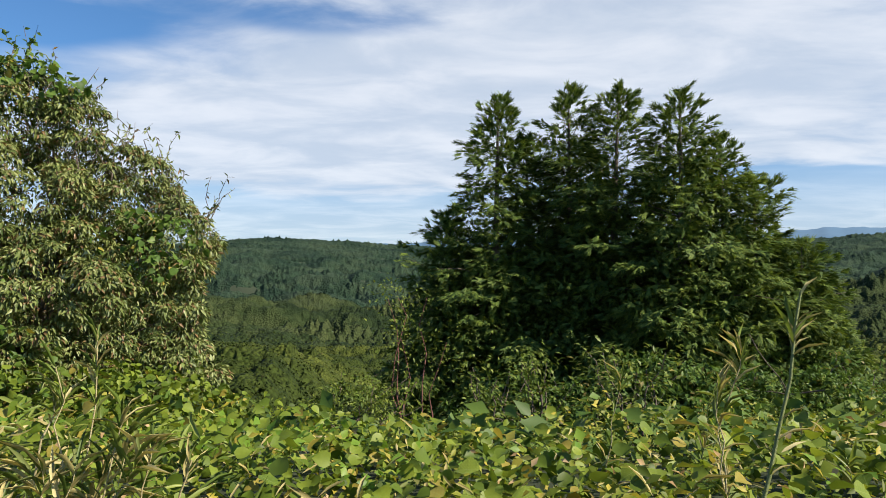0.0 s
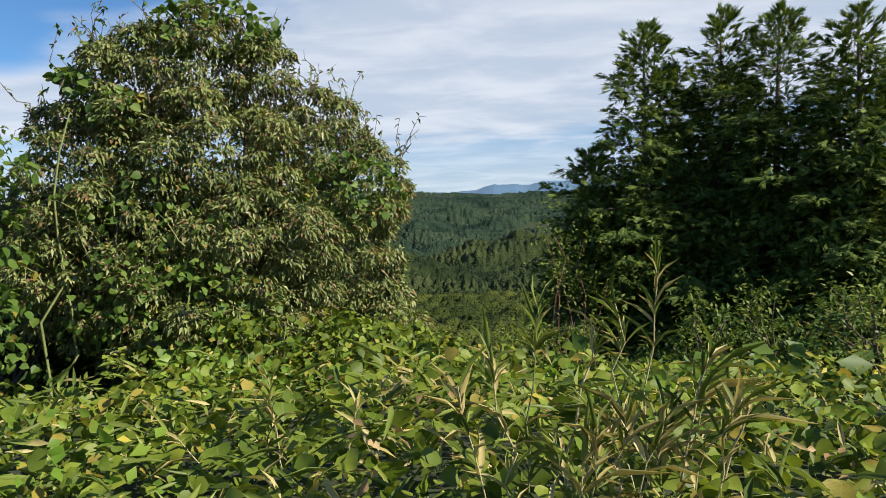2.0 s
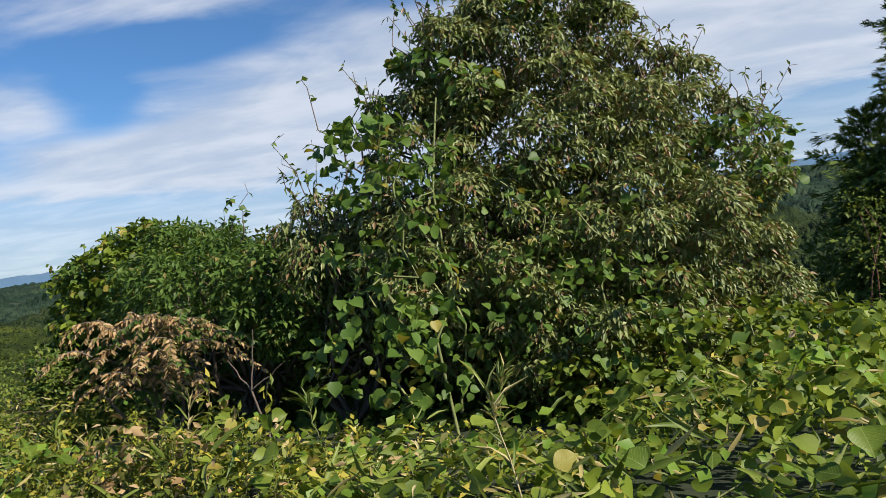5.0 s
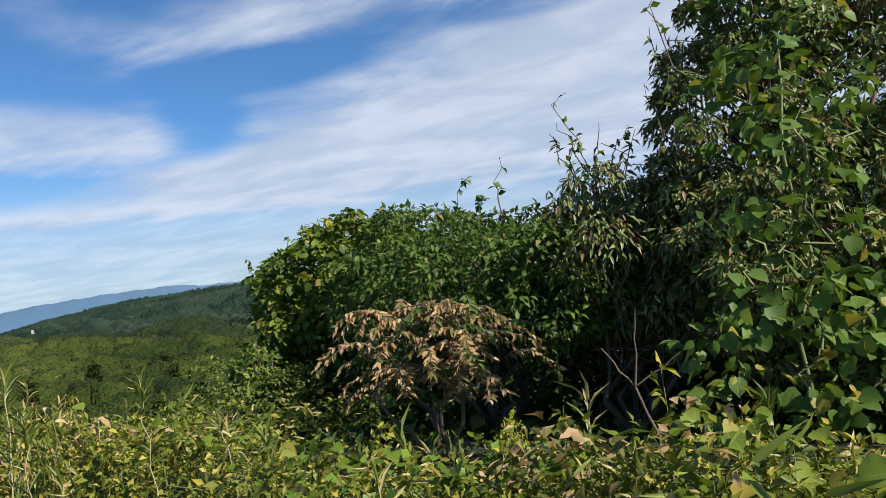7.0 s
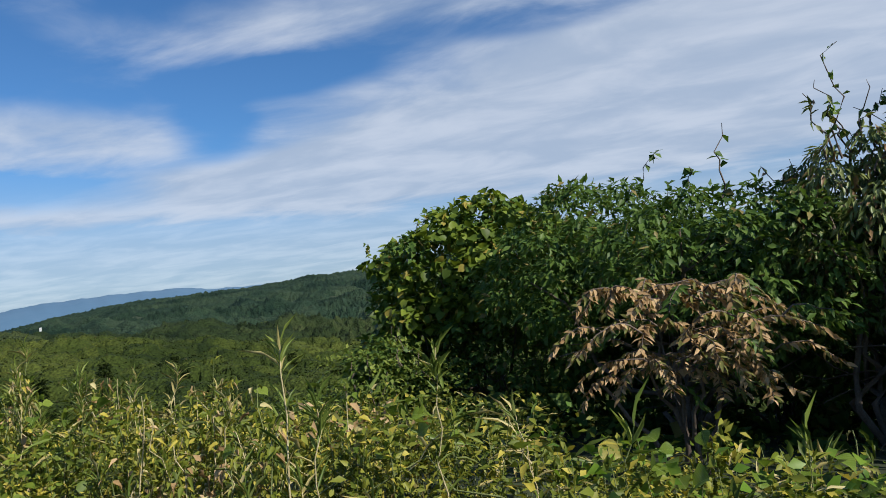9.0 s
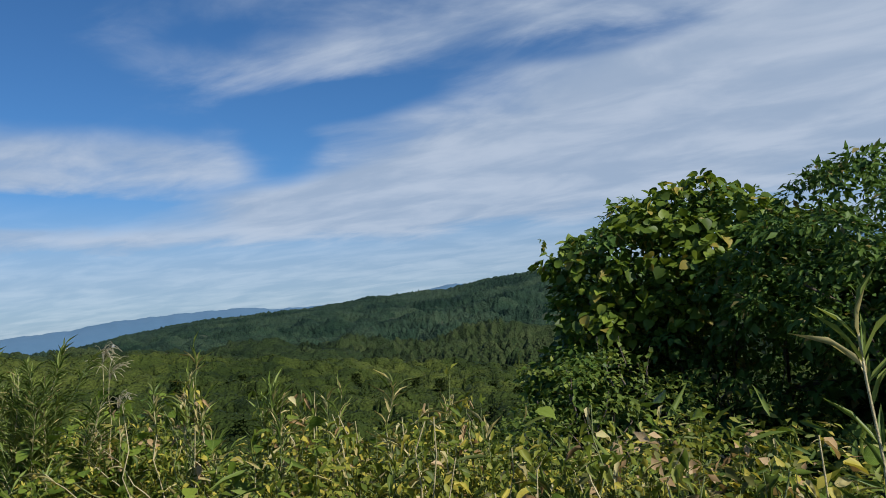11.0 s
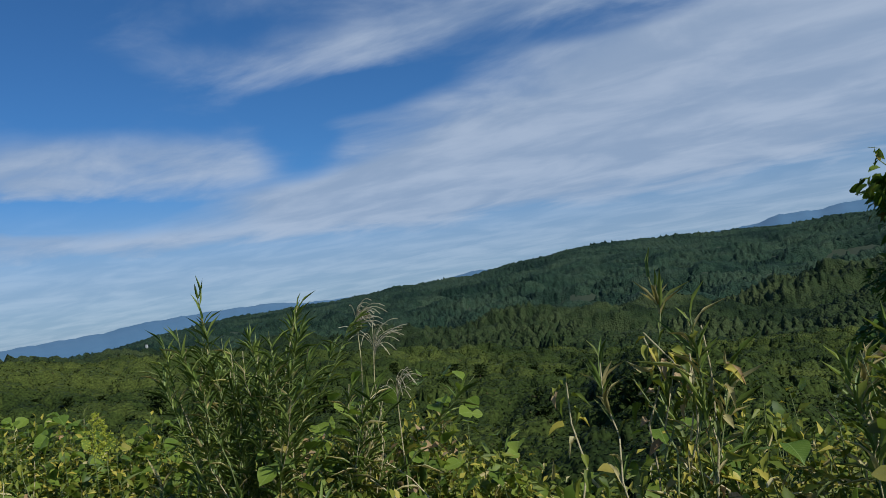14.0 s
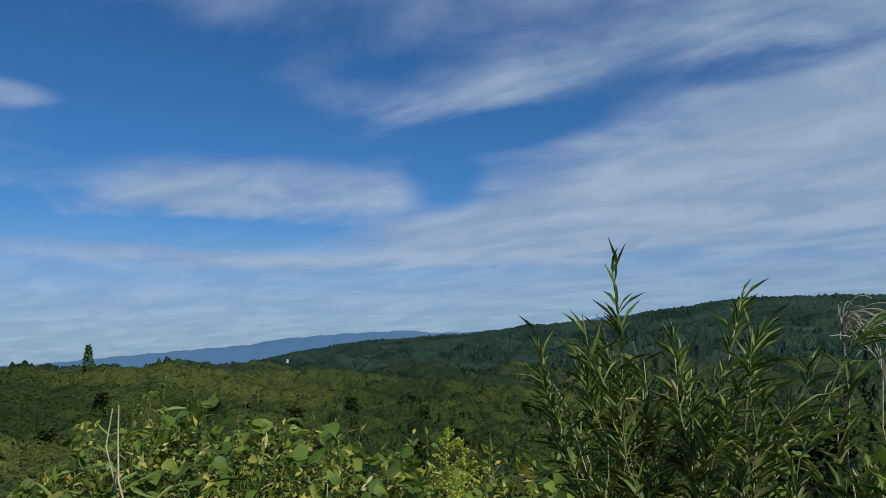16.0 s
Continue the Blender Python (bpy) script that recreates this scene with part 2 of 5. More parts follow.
# ---- geometry helpers ----
class Geo:
    """Collects vertices and faces."""

    def __init__(self):
        self.v, self.f, self.n = [], [], 0

    def add(self, v, f):
        v = np.asarray(v, float).reshape(-1, 3)
        f = np.asarray(f, int)
        self.v.append(v)
        self.f.append(f + self.n)
        self.n += len(v)
        return self

    def mesh(self, name, smooth=False):
        me = bpy.data.meshes.new(name)
        v = np.concatenate(self.v)
        me.vertices.add(len(v))
        me.vertices.foreach_set("co", v.ravel())
        loops = np.concatenate([f.ravel() for f in self.f])
        sizes = np.concatenate([np.full(len(f), f.shape[1]) for f in self.f])
        me.loops.add(len(loops))
        me.loops.foreach_set("vertex_index", loops.astype(np.int32))
        me.polygons.add(len(sizes))
        me.polygons.foreach_set("loop_start", np.concatenate([[0], np.cumsum(sizes)[:-1]]).astype(np.int32))
        me.update(calc_edges=True)
        if smooth:
            me.polygons.foreach_set("use_smooth", np.ones(len(sizes), bool))
        return me


def part(name, geo, material, parent=None, label="", smooth=False):
    me = geo if isinstance(geo, bpy.types.Mesh) else geo.mesh(name, smooth)
    if not me.materials:
        me.materials.append(material)
    ob = new(name, me)
    if parent:
        ob.parent = parent
    return tagged(ob, label=label)


def thing(name, at, label, category, group="", kind=""):
    ob = new(name)
    ob.matrix_basis = Matrix.Translation(at)
    ob.empty_display_size = 0.2
    return tagged(ob, label, category, group, kind)


def unit(a):
    return a / np.maximum(np.linalg.norm(a, axis=-1, keepdims=True), 1e-9)


# leaf shapes: side, along, lift; each is folded along its midrib
LEAF_BROAD = (np.array([[0, 0, 0], [0.34, 0.0, 0.07], [0.53, 0.28, 0.13], [0.47, 0.58, 0.10], [0.22, 0.84, 0.0], [0, 1.03, -0.12],
                        [-0.24, 0.82, 0.02], [-0.45, 0.60, 0.12], [-0.52, 0.30, 0.14], [-0.33, 0.01, 0.07], [0, 0.45, -0.01]]),
              np.array([[10, k, (k + 1) % 10] for k in range(10)]))
LEAF_OVAL = (np.array([[0, 0, 0], [0.45, 0.42, 0.10], [0, 1.0, -0.08], [-0.45, 0.42, 0.10], [0, 0.5, 0]]),
             np.array([[0, 1, 4], [1, 2, 4], [2, 3, 4], [3, 0, 4]]))
LEAF_LANCE = (np.array([[0, 0, 0], [0.5, 0.4, 0.08], [0, 1.0, -0.12], [-0.5, 0.4, 0.08]]), np.array([[0, 1, 2], [0, 2, 3]]))
LEAF_BLADE = (np.array([[0, 0, 0], [0.5, 0.22, 0.03], [0.42, 0.6, 0.02], [0, 1.0, -0.16], [-0.42, 0.6, 0.02], [-0.5, 0.22, 0.03], [0, 0.45, -0.02]]),
              np.array([[0, 1, 6], [1, 2, 6], [2, 3, 6], [3, 4, 6], [4, 5, 6], [5, 0, 6]]))


def spray_shape():
    v, f = [], []
    for k, (a, s, l, w) in enumerate([(0, 0.0, 1.0, 0.10), (26, 0.12, 0.62, 0.085), (-26, 0.12, 0.62, 0.085), (34, 0.42, 0.42, 0.07), (-34, 0.42, 0.42, 0.07)]):
        c, d = math.cos(radians(a)), math.sin(radians(a))
        v += [(-w * c, s + w * d, 0), (w * c, s - w * d, 0.02), (d * l, s + c * l, -0.20 * l)]
        f.append((3 * k, 3 * k + 1, 3 * k + 2))
    return np.array(v), np.array(f)


SPRAY = spray_shape()
CLUMP = (np.array([[-0.5, 0, 0], [0.5, 0, 0.0], [0, 0.9, 0.1]]), np.array([[0, 1, 2]]))


def leaves(geo, shape, pos, along, up, length, width):
    """Lays one leaf at every place: along is the way to its tip, up its upper side."""
    v, f = shape
    n = len(pos)
    along = unit(along)
    side = unit(np.cross(along, up))
    nor = np.cross(side, along)
    length = np.broadcast_to(length, n)[:, None, None]
    width = np.broadcast_to(width, n)[:, None, None]
    p = pos[:, None, :] + side[:, None, :] * (v[None, :, 0:1] * width) + along[:, None, :] * (v[None, :, 1:2] * length) + nor[:, None, :] * (v[None, :, 2:3] * length)
    faces = (f[None] + (np.arange(n) * len(v))[:, None, None]).reshape(-1, f.shape[1])
    return geo.add(p.reshape(-1, 3), faces)


def tube(geo, pts, radii, sides=6):
    pts = np.asarray(pts, float)
    n = len(pts)
    radii = np.broadcast_to(radii, n)
    d = unit(np.gradient(pts, axis=0))
    ref = np.where(np.abs(d[:, 2:3]) > 0.9, np.array([[1.0, 0, 0]]), np.array([[0, 0, 1.0]]))
    a = unit(np.cross(d, ref))
    b = np.cross(d, a)
    ang = np.arange(sides) * 2 * math.pi / sides
    ring = pts[:, None] + radii[:, None, None] * (a[:, None] * np.cos(ang)[None, :, None] + b[:, None] * np.sin(ang)[None, :, None])
    f = [(i * sides + j, i * sides + (j + 1) % sides, (i + 1) * sides + (j + 1) % sides, (i + 1) * sides + j) for i in range(n - 1) for j in range(sides)]
    return geo.add(ring.reshape(-1, 3), f)


def bent(a, b, rng, sag=0.0, wob=0.06, n=6):
    """A crooked line from a to b."""
    a, b = np.asarray(a, float), np.asarray(b, float)
    t = np.linspace(0, 1, n)[:, None]
    p = a + (b - a) * t
    length = np.linalg.norm(b - a)
    p[1:-1] += rng.normal(0, wob * length / 2, (n - 2, 3))
    p[:, 2] += -sag * 4 * t[:, 0] * (1 - t[:, 0])
    return p


def clumped(rng, blobs, clumps, per, spread, shell=0.55):
    """Places for leaves in uneven clumps near the skin of some ellipsoids, and the way outward."""
    vol = np.array([(b[3] * b[4] * b[5]) ** (2 / 3) for b in blobs])
    which = rng.choice(len(blobs), clumps, p=vol / vol.sum())
    b = np.array(blobs)[which]
    d = unit(rng.normal(0, 1, (clumps, 3)))
    r = shell + (1.0 - shell) * rng.random(clumps) ** 0.6
    lump = 1 + 0.16 * np.sin(d[:, 0] * 7 + which) * np.cos(d[:, 2] * 6 + which * 2) + rng.normal(0, 0.05, clumps)
    c = b[:, :3] + d * b[:, 3:6] * (r * lump)[:, None]
    pos = np.repeat(c, per, 0) + rng.normal(0, spread, (clumps * per, 3)) * np.array([1, 1, 0.8])
    out = np.repeat(unit(d / b[:, 3:6]), per, 0)
    return pos, out


def toward_sky(rng, out, droop=0.5, scatter=0.5):
    """Tip and upper side of leaves that hang outward."""
    n = len(out)
    along = unit(out * np.array([1, 1, 0.4]) + rng.normal(0, scatter, (n, 3)) + np.array([0, 0, -droop]))
    up = unit(out + np.array([0, 0, 0.8]) + rng.normal(0, 0.45, (n, 3)))
    return along, up


def fbm(x, y, scale, seed=0.0):
    """Cheap smooth noise for arrays."""
    s = 0
    for k, a in ((1.0, 1.0), (2.1, 0.5), (4.3, 0.25)):
        s = s + a * np.sin(x * k / scale + 1.7 * np.sin(y * k / scale * 0.8 + seed) + seed) * np.cos(y * k / scale * 1.13 + 1.3 * np.sin(x * k / scale * 0.7 + seed * 2))
    return s / 1.75


def cells(x, y, size, seed):
    """Distance to the middle of the nearest cell (in cell sizes) and that cell's own random number."""
    gx, gy = np.floor(x / size), np.floor(y / size)
    best, own = np.full(np.shape(x), 9.0), np.zeros(np.shape(x))
    for i in (-1, 0, 1):
        for j in (-1, 0, 1):
            cx, cy = gx + i, gy + j
            r1 = np.modf(np.abs(np.sin(cx * 12.9898 + cy * 78.233 + seed) * 43758.5453))[0]
            r2 = np.modf(np.abs(np.sin(cx * 39.3467 + cy * 11.135 + seed * 1.7) * 24634.6345))[0]
            d = np.hypot(x / size - cx - 0.15 - 0.7 * r1, y / size - cy - 0.15 - 0.7 * r2)
            near = d < best
            best, own = np.where(near, d, best), np.where(near, np.modf(r1 * 7.3 + r2 * 3.1)[0], own)
    return best, own


# ---- the land ----
CENTRE = (-9.0, 3.0)
AZ_COL = [-180, -120, -70, -50, -31, -25, -12, 0, 6, 9.5, 14.3, 20, 23, 29, 33, 38, 42, 47, 51, 54, 60, 66, 90, 130, 180]
RIDGE = [2.0, 2.0, 3.0, 3.4, 3.5, 3.2, 2.9, 2.75, 2.95, 3.12, 3.25, 2.5, 2.1, 1.85, 1.45, 1.25, 1.1, 0.34, -0.36, -0.7, -0.9, -0.9, -0.5, 1.0, 2.0]
RADII = [60, 100, 250, 450, 1100, 2700]
CANOPY = {-180: [-2, -1.5, -1, -1, 0], -70: [-9, -6, -3, -1.5, 0.6], -31: [-13, -9, -4.5, -2.4, 0.3], 0: [-14, -10, -6, -4.2, -1.1], 4: [-14, -9.5, -6, -4.2, -1.1], 8: [-13, -5.8, -5.7, -4.2, -1.1], 13: [-13, -5.2, -5.5, -4.2, -1.1], 18: [-14, -9, -5.2, -4.0, -1.1],
          30: [-14, -9.5, -3.6, -3.4, -1.3], 38: [-14, -9.3, -2.2, -2.6, -1.3], 47: [-13, -9, -1.5, -2.2, -1.3], 57: [-12, -8, -0.5, -1.6, -1.2], 66: [-12, -8, -0.1, -1.4, -1.2], 120: [-8, -6, -1, -1.2, -0.8], 180: [-2, -1.5, -1, -1, 0]}


def canopy_height(az, r):
    """Height of the tree tops at an azimuth (degrees, left of +y) and distance."""
    keys = sorted(CANOPY)
    cols = [np.interp(az, keys, [CANOPY[k][i] for k in keys]) for i in range(5)] + [np.interp(az, AZ_COL, RIDGE)]
    lr, knots = np.log(np.clip(r, 60, 2700)), np.log(RADII)
    e = np.zeros_like(az + r)
    for i in range(5):
        w = np.clip((lr - knots[i]) / (knots[i + 1] - knots[i]), 0, 1)
        inside = (lr >= knots[i]) & (lr <= knots[i + 1])
        e = np.where(inside, cols[i] * (1 - w) + cols[i + 1] * w, e)
    return 1.3 + r * np.tan(np.radians(e))


def near_ground(x, y):
    xs = np.clip(x, -24, 4)
    s = y - np.clip(-0.3 * xs, 0, 6.0)
    z = 0.06 + 0.035 * xs
    steep = np.clip((-13 - xs) / 4, 0, 1)
    z = z - np.clip(s - 4.0, 0, 5) * (0.11 + 0.30 * steep) - np.clip(s - 9.0, 0, None) * 0.40
    return z + 0.06 * fbm(x, y, 1.5)


def land(x, y):
    dx, dy = x - CENTRE[0], y - CENTRE[1]
    r = np.hypot(dx, dy)
    az = np.degrees(np.arctan2(-dx, dy))
    far = canopy_height(az, r) - 9.5 + np.clip((r - 120) / 200, 0, 1) * (6.0 * fbm(x, y, 42.0) + np.clip((2600 - r) / 900, 0.12, 1) * np.clip((r - 250) / 450, 0, 1) * (16.0 * fbm(x, y, 150.0, 1.3) + 20.0 * fbm(x, y, 62.0, 2.3) + 8.0 * fbm(x, y, 24.0, 0.7)))
    drop = np.where(r > 2700, (r - 2700) * 0.16, 0)
    w = np.clip((r - 28) / 40, 0, 1)
    w = w * w * (3 - 2 * w)
    return near_ground(x, y) * (1 - w) + (far - drop) * w


def build_ground():
    rings = np.concatenate([[0.0], np.geomspace(0.7, 4900, 130)])
    m = 300
    ang = np.arange(m) * 2 * math.pi / m
    x = CENTRE[0] + rings[1:, None] * np.cos(ang)
    y = CENTRE[1] + rings[1:, None] * np.sin(ang)
    z = land(x, y)
    v = np.concatenate([[[CENTRE[0], CENTRE[1], float(land(np.array([CENTRE[0]]), np.array([CENTRE[1]]))[0])]], np.stack([x, y, z], -1).reshape(-1, 3)])
    g = Geo()
    i, j = np.meshgrid(np.arange(len(rings) - 2), np.arange(m), indexing="ij")
    a = 1 + i * m + j
    b = 1 + i * m + (j + 1) % m
    g.add(v, np.stack([a, a + m, b + m, b], -1).reshape(-1, 4))
    g.add(np.zeros((0, 3)), np.zeros((0, 4), int))
    g.f.append(np.array([[0, 1 + j, 1 + (j + 1) % m] for j in range(m)]))
    ob = part("ground", g, M_GROUND, smooth=True)
    tagged(ob, "overgrown hilltop falling away into a wooded valley", "ground", kind="structure")


build_ground()


def build_mountains():
    """The range on the horizon, with its haze blue painted as base colour."""
    az = np.linspace(-75, 100, 500)
    knots = [-75, -50, -31, -28, -25, -10, -4.3, -2.5, -1.4, 0, 1.5, 3, 5, 9, 20, 22, 24, 27, 32.5, 36.5, 38, 43, 48, 50, 54, 60, 64, 75, 100]
    el = [2.5, 3.2, 3.94, 4.02, 3.75, 3.3, 3.6, 3.35, 3.4, 3.45, 3.05, 2.9, 2.9, 2.6, 2.1, 2.42, 2.2, 1.5, 1.5, 1.52, 1.79, 1.68, 1.4, 1.05, 0.8, 0.4, 0.1, -0.2, -0.2]
    e = np.interp(az, knots, el) + 0.03 * np.sin(az * 3.1) + 0.02 * np.sin(az * 7.7 + 1)
    rows = []
    for r, k in ((3000, -0.9), (3500, 0.35), (4000, 0.82), (4300, 1.0), (4600, 0.7)):
        wob = 0.05 * np.sin(az * 5 + r) * (k != 1.0)
        h = 1.3 + r * np.tan(np.radians(np.maximum(e * k + wob if k > 0 else e * 0 - 1.5, -1.5)))
        rows.append(np.stack([CENTRE[0] - r * np.sin(np.radians(az)), CENTRE[1] + r * np.cos(np.radians(az)), h], -1))
    v = np.array(rows)
    n = len(az)
    i, j = np.meshgrid(np.arange(4), np.arange(n - 1), indexing="ij")
    a = i * n + j
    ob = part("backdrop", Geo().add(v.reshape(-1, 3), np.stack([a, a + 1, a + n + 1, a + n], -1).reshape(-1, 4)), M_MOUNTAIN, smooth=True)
    tagged(ob, "blue mountain range on the horizon, haze painted into its colour", "mountains", kind="structure")


build_mountains()


def canopy_top(x, y):
    """The closed roof of the woods: domes of broadleaf trees, and spires where conifers stand."""
    r = np.hypot(x - CENTRE[0], y - CENTRE[1])
    d, own = cells(x, y, 6.2, 1.0)
    d2, own2 = cells(x, y, 13.0, 2.0)
    fine, _ = cells(x, y, 1.9, 3.0)
    conic = fbm(x, y, np.where(r > 500, 120.0, 45.0), 4.0) + 0.35 * (own - 0.5) > np.where(r > 340, 0.18, 2.0)
    dome = 4.6 * np.sqrt(np.clip(1.05 - d * d, 0, 1)) + 2.8 * own
    spire = 9.5 * np.clip(1.0 - 1.05 * d, 0, 1) + 4.0 * own - 1.5
    z = np.where(conic, spire, dome) + 0.8 * (1 - fine) + 1.6 * (1 - d2) * own2
    return land(x, y) + np.where(r > 945, -1.0, 1.2) + z * np.interp(r, [60, 340, 900, 2700], [1.1, 1.2, 1.15, 1.5])


def canopy_sheet(r0, r1, step, turn):
    r = np.geomspace(r0, r1, int(math.log(r1 / r0) / step) + 1)[:, None]
    az = np.radians(np.arange(-37, 75, turn))[None, :]
    wander = 0.3 * turn * np.sin(r * 3.7)
    x = CENTRE[0] - r * np.sin(az + np.radians(wander))
    y = CENTRE[1] + r * np.cos(az + np.radians(wander))
    n, m = x.shape
    i, j = np.meshgrid(np.arange(n - 1), np.arange(m - 1), indexing="ij")
    a = i * m + j
    return Geo().add(np.stack([x, y, canopy_top(x, y)], -1).reshape(-1, 3), np.stack([a, a + 1, a + m + 1, a + m], -1).reshape(-1, 4))


def build_woods():
    rng = np.random.default_rng(5)
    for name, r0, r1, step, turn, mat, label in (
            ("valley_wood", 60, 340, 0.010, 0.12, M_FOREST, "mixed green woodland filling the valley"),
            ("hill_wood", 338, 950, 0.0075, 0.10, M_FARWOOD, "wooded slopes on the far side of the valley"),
            ("ridge_wood", 945, 2780, 0.009, 0.10, M_RIDGEWOOD, "dark wooded hills rising to a long ridge, haze blue in their colour")):
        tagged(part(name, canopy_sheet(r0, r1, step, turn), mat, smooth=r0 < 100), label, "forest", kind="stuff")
    # leafy twigs that break up the roof of the nearer woods
    n = 150000
    r = 64 * (380 / 64) ** rng.random(n)
    az = np.radians(rng.uniform(-36, 73, n))
    x, y = CENTRE[0] - r * np.sin(az), CENTRE[1] + r * np.cos(az)
    e = 0.3
    z = canopy_top(x, y)
    slope = np.stack([canopy_top(x - e, y) - canopy_top(x + e, y), canopy_top(x, y - e) - canopy_top(x, y + e), np.full(n, 2 * e)], -1)
    out = unit(slope)
    pos = np.stack([x, y, z], -1) + out * rng.uniform(-0.1, 0.2, (n, 1))
    along = np.cross(out, rng.normal(0, 1, (n, 3))) + out * 0.25
    size = (0.22 + r / 520) * rng.uniform(0.6, 1.3, n)
    g = leaves(Geo(), CLUMP, pos, along, unit(out + rng.normal(0, 0.16, (n, 3))), size, size * 0.8)
    tagged(part("valley_twigs", g, M_FOREST), "leafy twigs of the valley woodland", "forest", kind="stuff")


build_woods()


def ground_at(x, y):
    return float(land(np.array([float(x)]), np.array([float(y)]))[0])


# ---- crowns ----
def leaf_cloud(rng, blobs, clumps, per, spread, shape, length, width, droop, shell=0.55, scatter=0.5, origin=(0, 0, 0), bough=0.27, gap=1.3):
    """A crown of separate boughs: each is a small dome of leaves, with shade and gaps between them."""
    total, b = clumps * per, np.array(blobs)
    area = (b[:, 3] * b[:, 4] * b[:, 5]) ** (2 / 3)
    k = int(min(6000, 60 + area.sum() / bough ** 2 * 40))
    which = rng.choice(len(b), k, p=area / area.sum())
    d = unit(rng.normal(0, 1, (k, 3)))
    lump = 1 + 0.13 * np.sin(d[:, 0] * 7 + which) * np.cos(d[:, 2] * 6 + which * 2)
    c = b[which, :3] + d * b[which, 3:6] * (lump * rng.uniform(0.72, 1.04, k))[:, None]
    deep = np.min(np.linalg.norm((c[:, None] - b[None, :, :3]) / b[None, :, 3:6], axis=2), axis=1)
    keep = []
    for i in np.nonzero(deep > 0.72)[0]:
        if not keep or np.min(np.sum((c[keep] - c[i]) ** 2, 1)) > (bough * gap) ** 2:
            keep.append(i)
    c, out = c[keep], unit(d[keep] / b[which[keep], 3:6])
    n = len(c)
    size = bough * rng.uniform(0.5, 1.5, n)
    each = np.repeat(np.arange(n), np.maximum(4, (0.82 * total / n * (size / bough) ** 2)).astype(int))
    m = len(each)
    way = unit(rng.normal(0, 1, (m, 3)) + out[each] * 0.8 + np.array([0, 0, 0.45]))
    pos = c[each] + way * (size[each] * (0.55 + 0.5 * rng.random(m)))[:, None] * np.array([1, 1, 0.75])
    along = unit(way * np.array([1, 1, 0.4]) + rng.normal(0, scatter, (m, 3)) + np.array([0, 0, -droop]))
    up = unit(way + np.array([0, 0, 0.7]) + rng.normal(0, 0.4, (m, 3)))
    # the inner leaves, in shade
    p2, o2 = clumped(rng, blobs, max(1, int(0.18 * total / 6)), 6, 0.12, min(shell, 0.35))
    deep = np.min(np.linalg.norm((p2[:, None] - b[None, :, :3]) / b[None, :, 3:6], axis=2), axis=1)
    p2, o2 = p2[deep < 0.85], o2[deep < 0.85]
    a2, u2 = toward_sky(rng, o2, droop, scatter)
    pos, along, up = np.concatenate([pos, p2]), np.concatenate([along, a2]), np.concatenate([up, u2])
    k = 0.55 + 0.65 * rng.random(len(pos))
    return leaves(Geo(), shape, pos - np.array(origin), along, up, length * k, width * k)


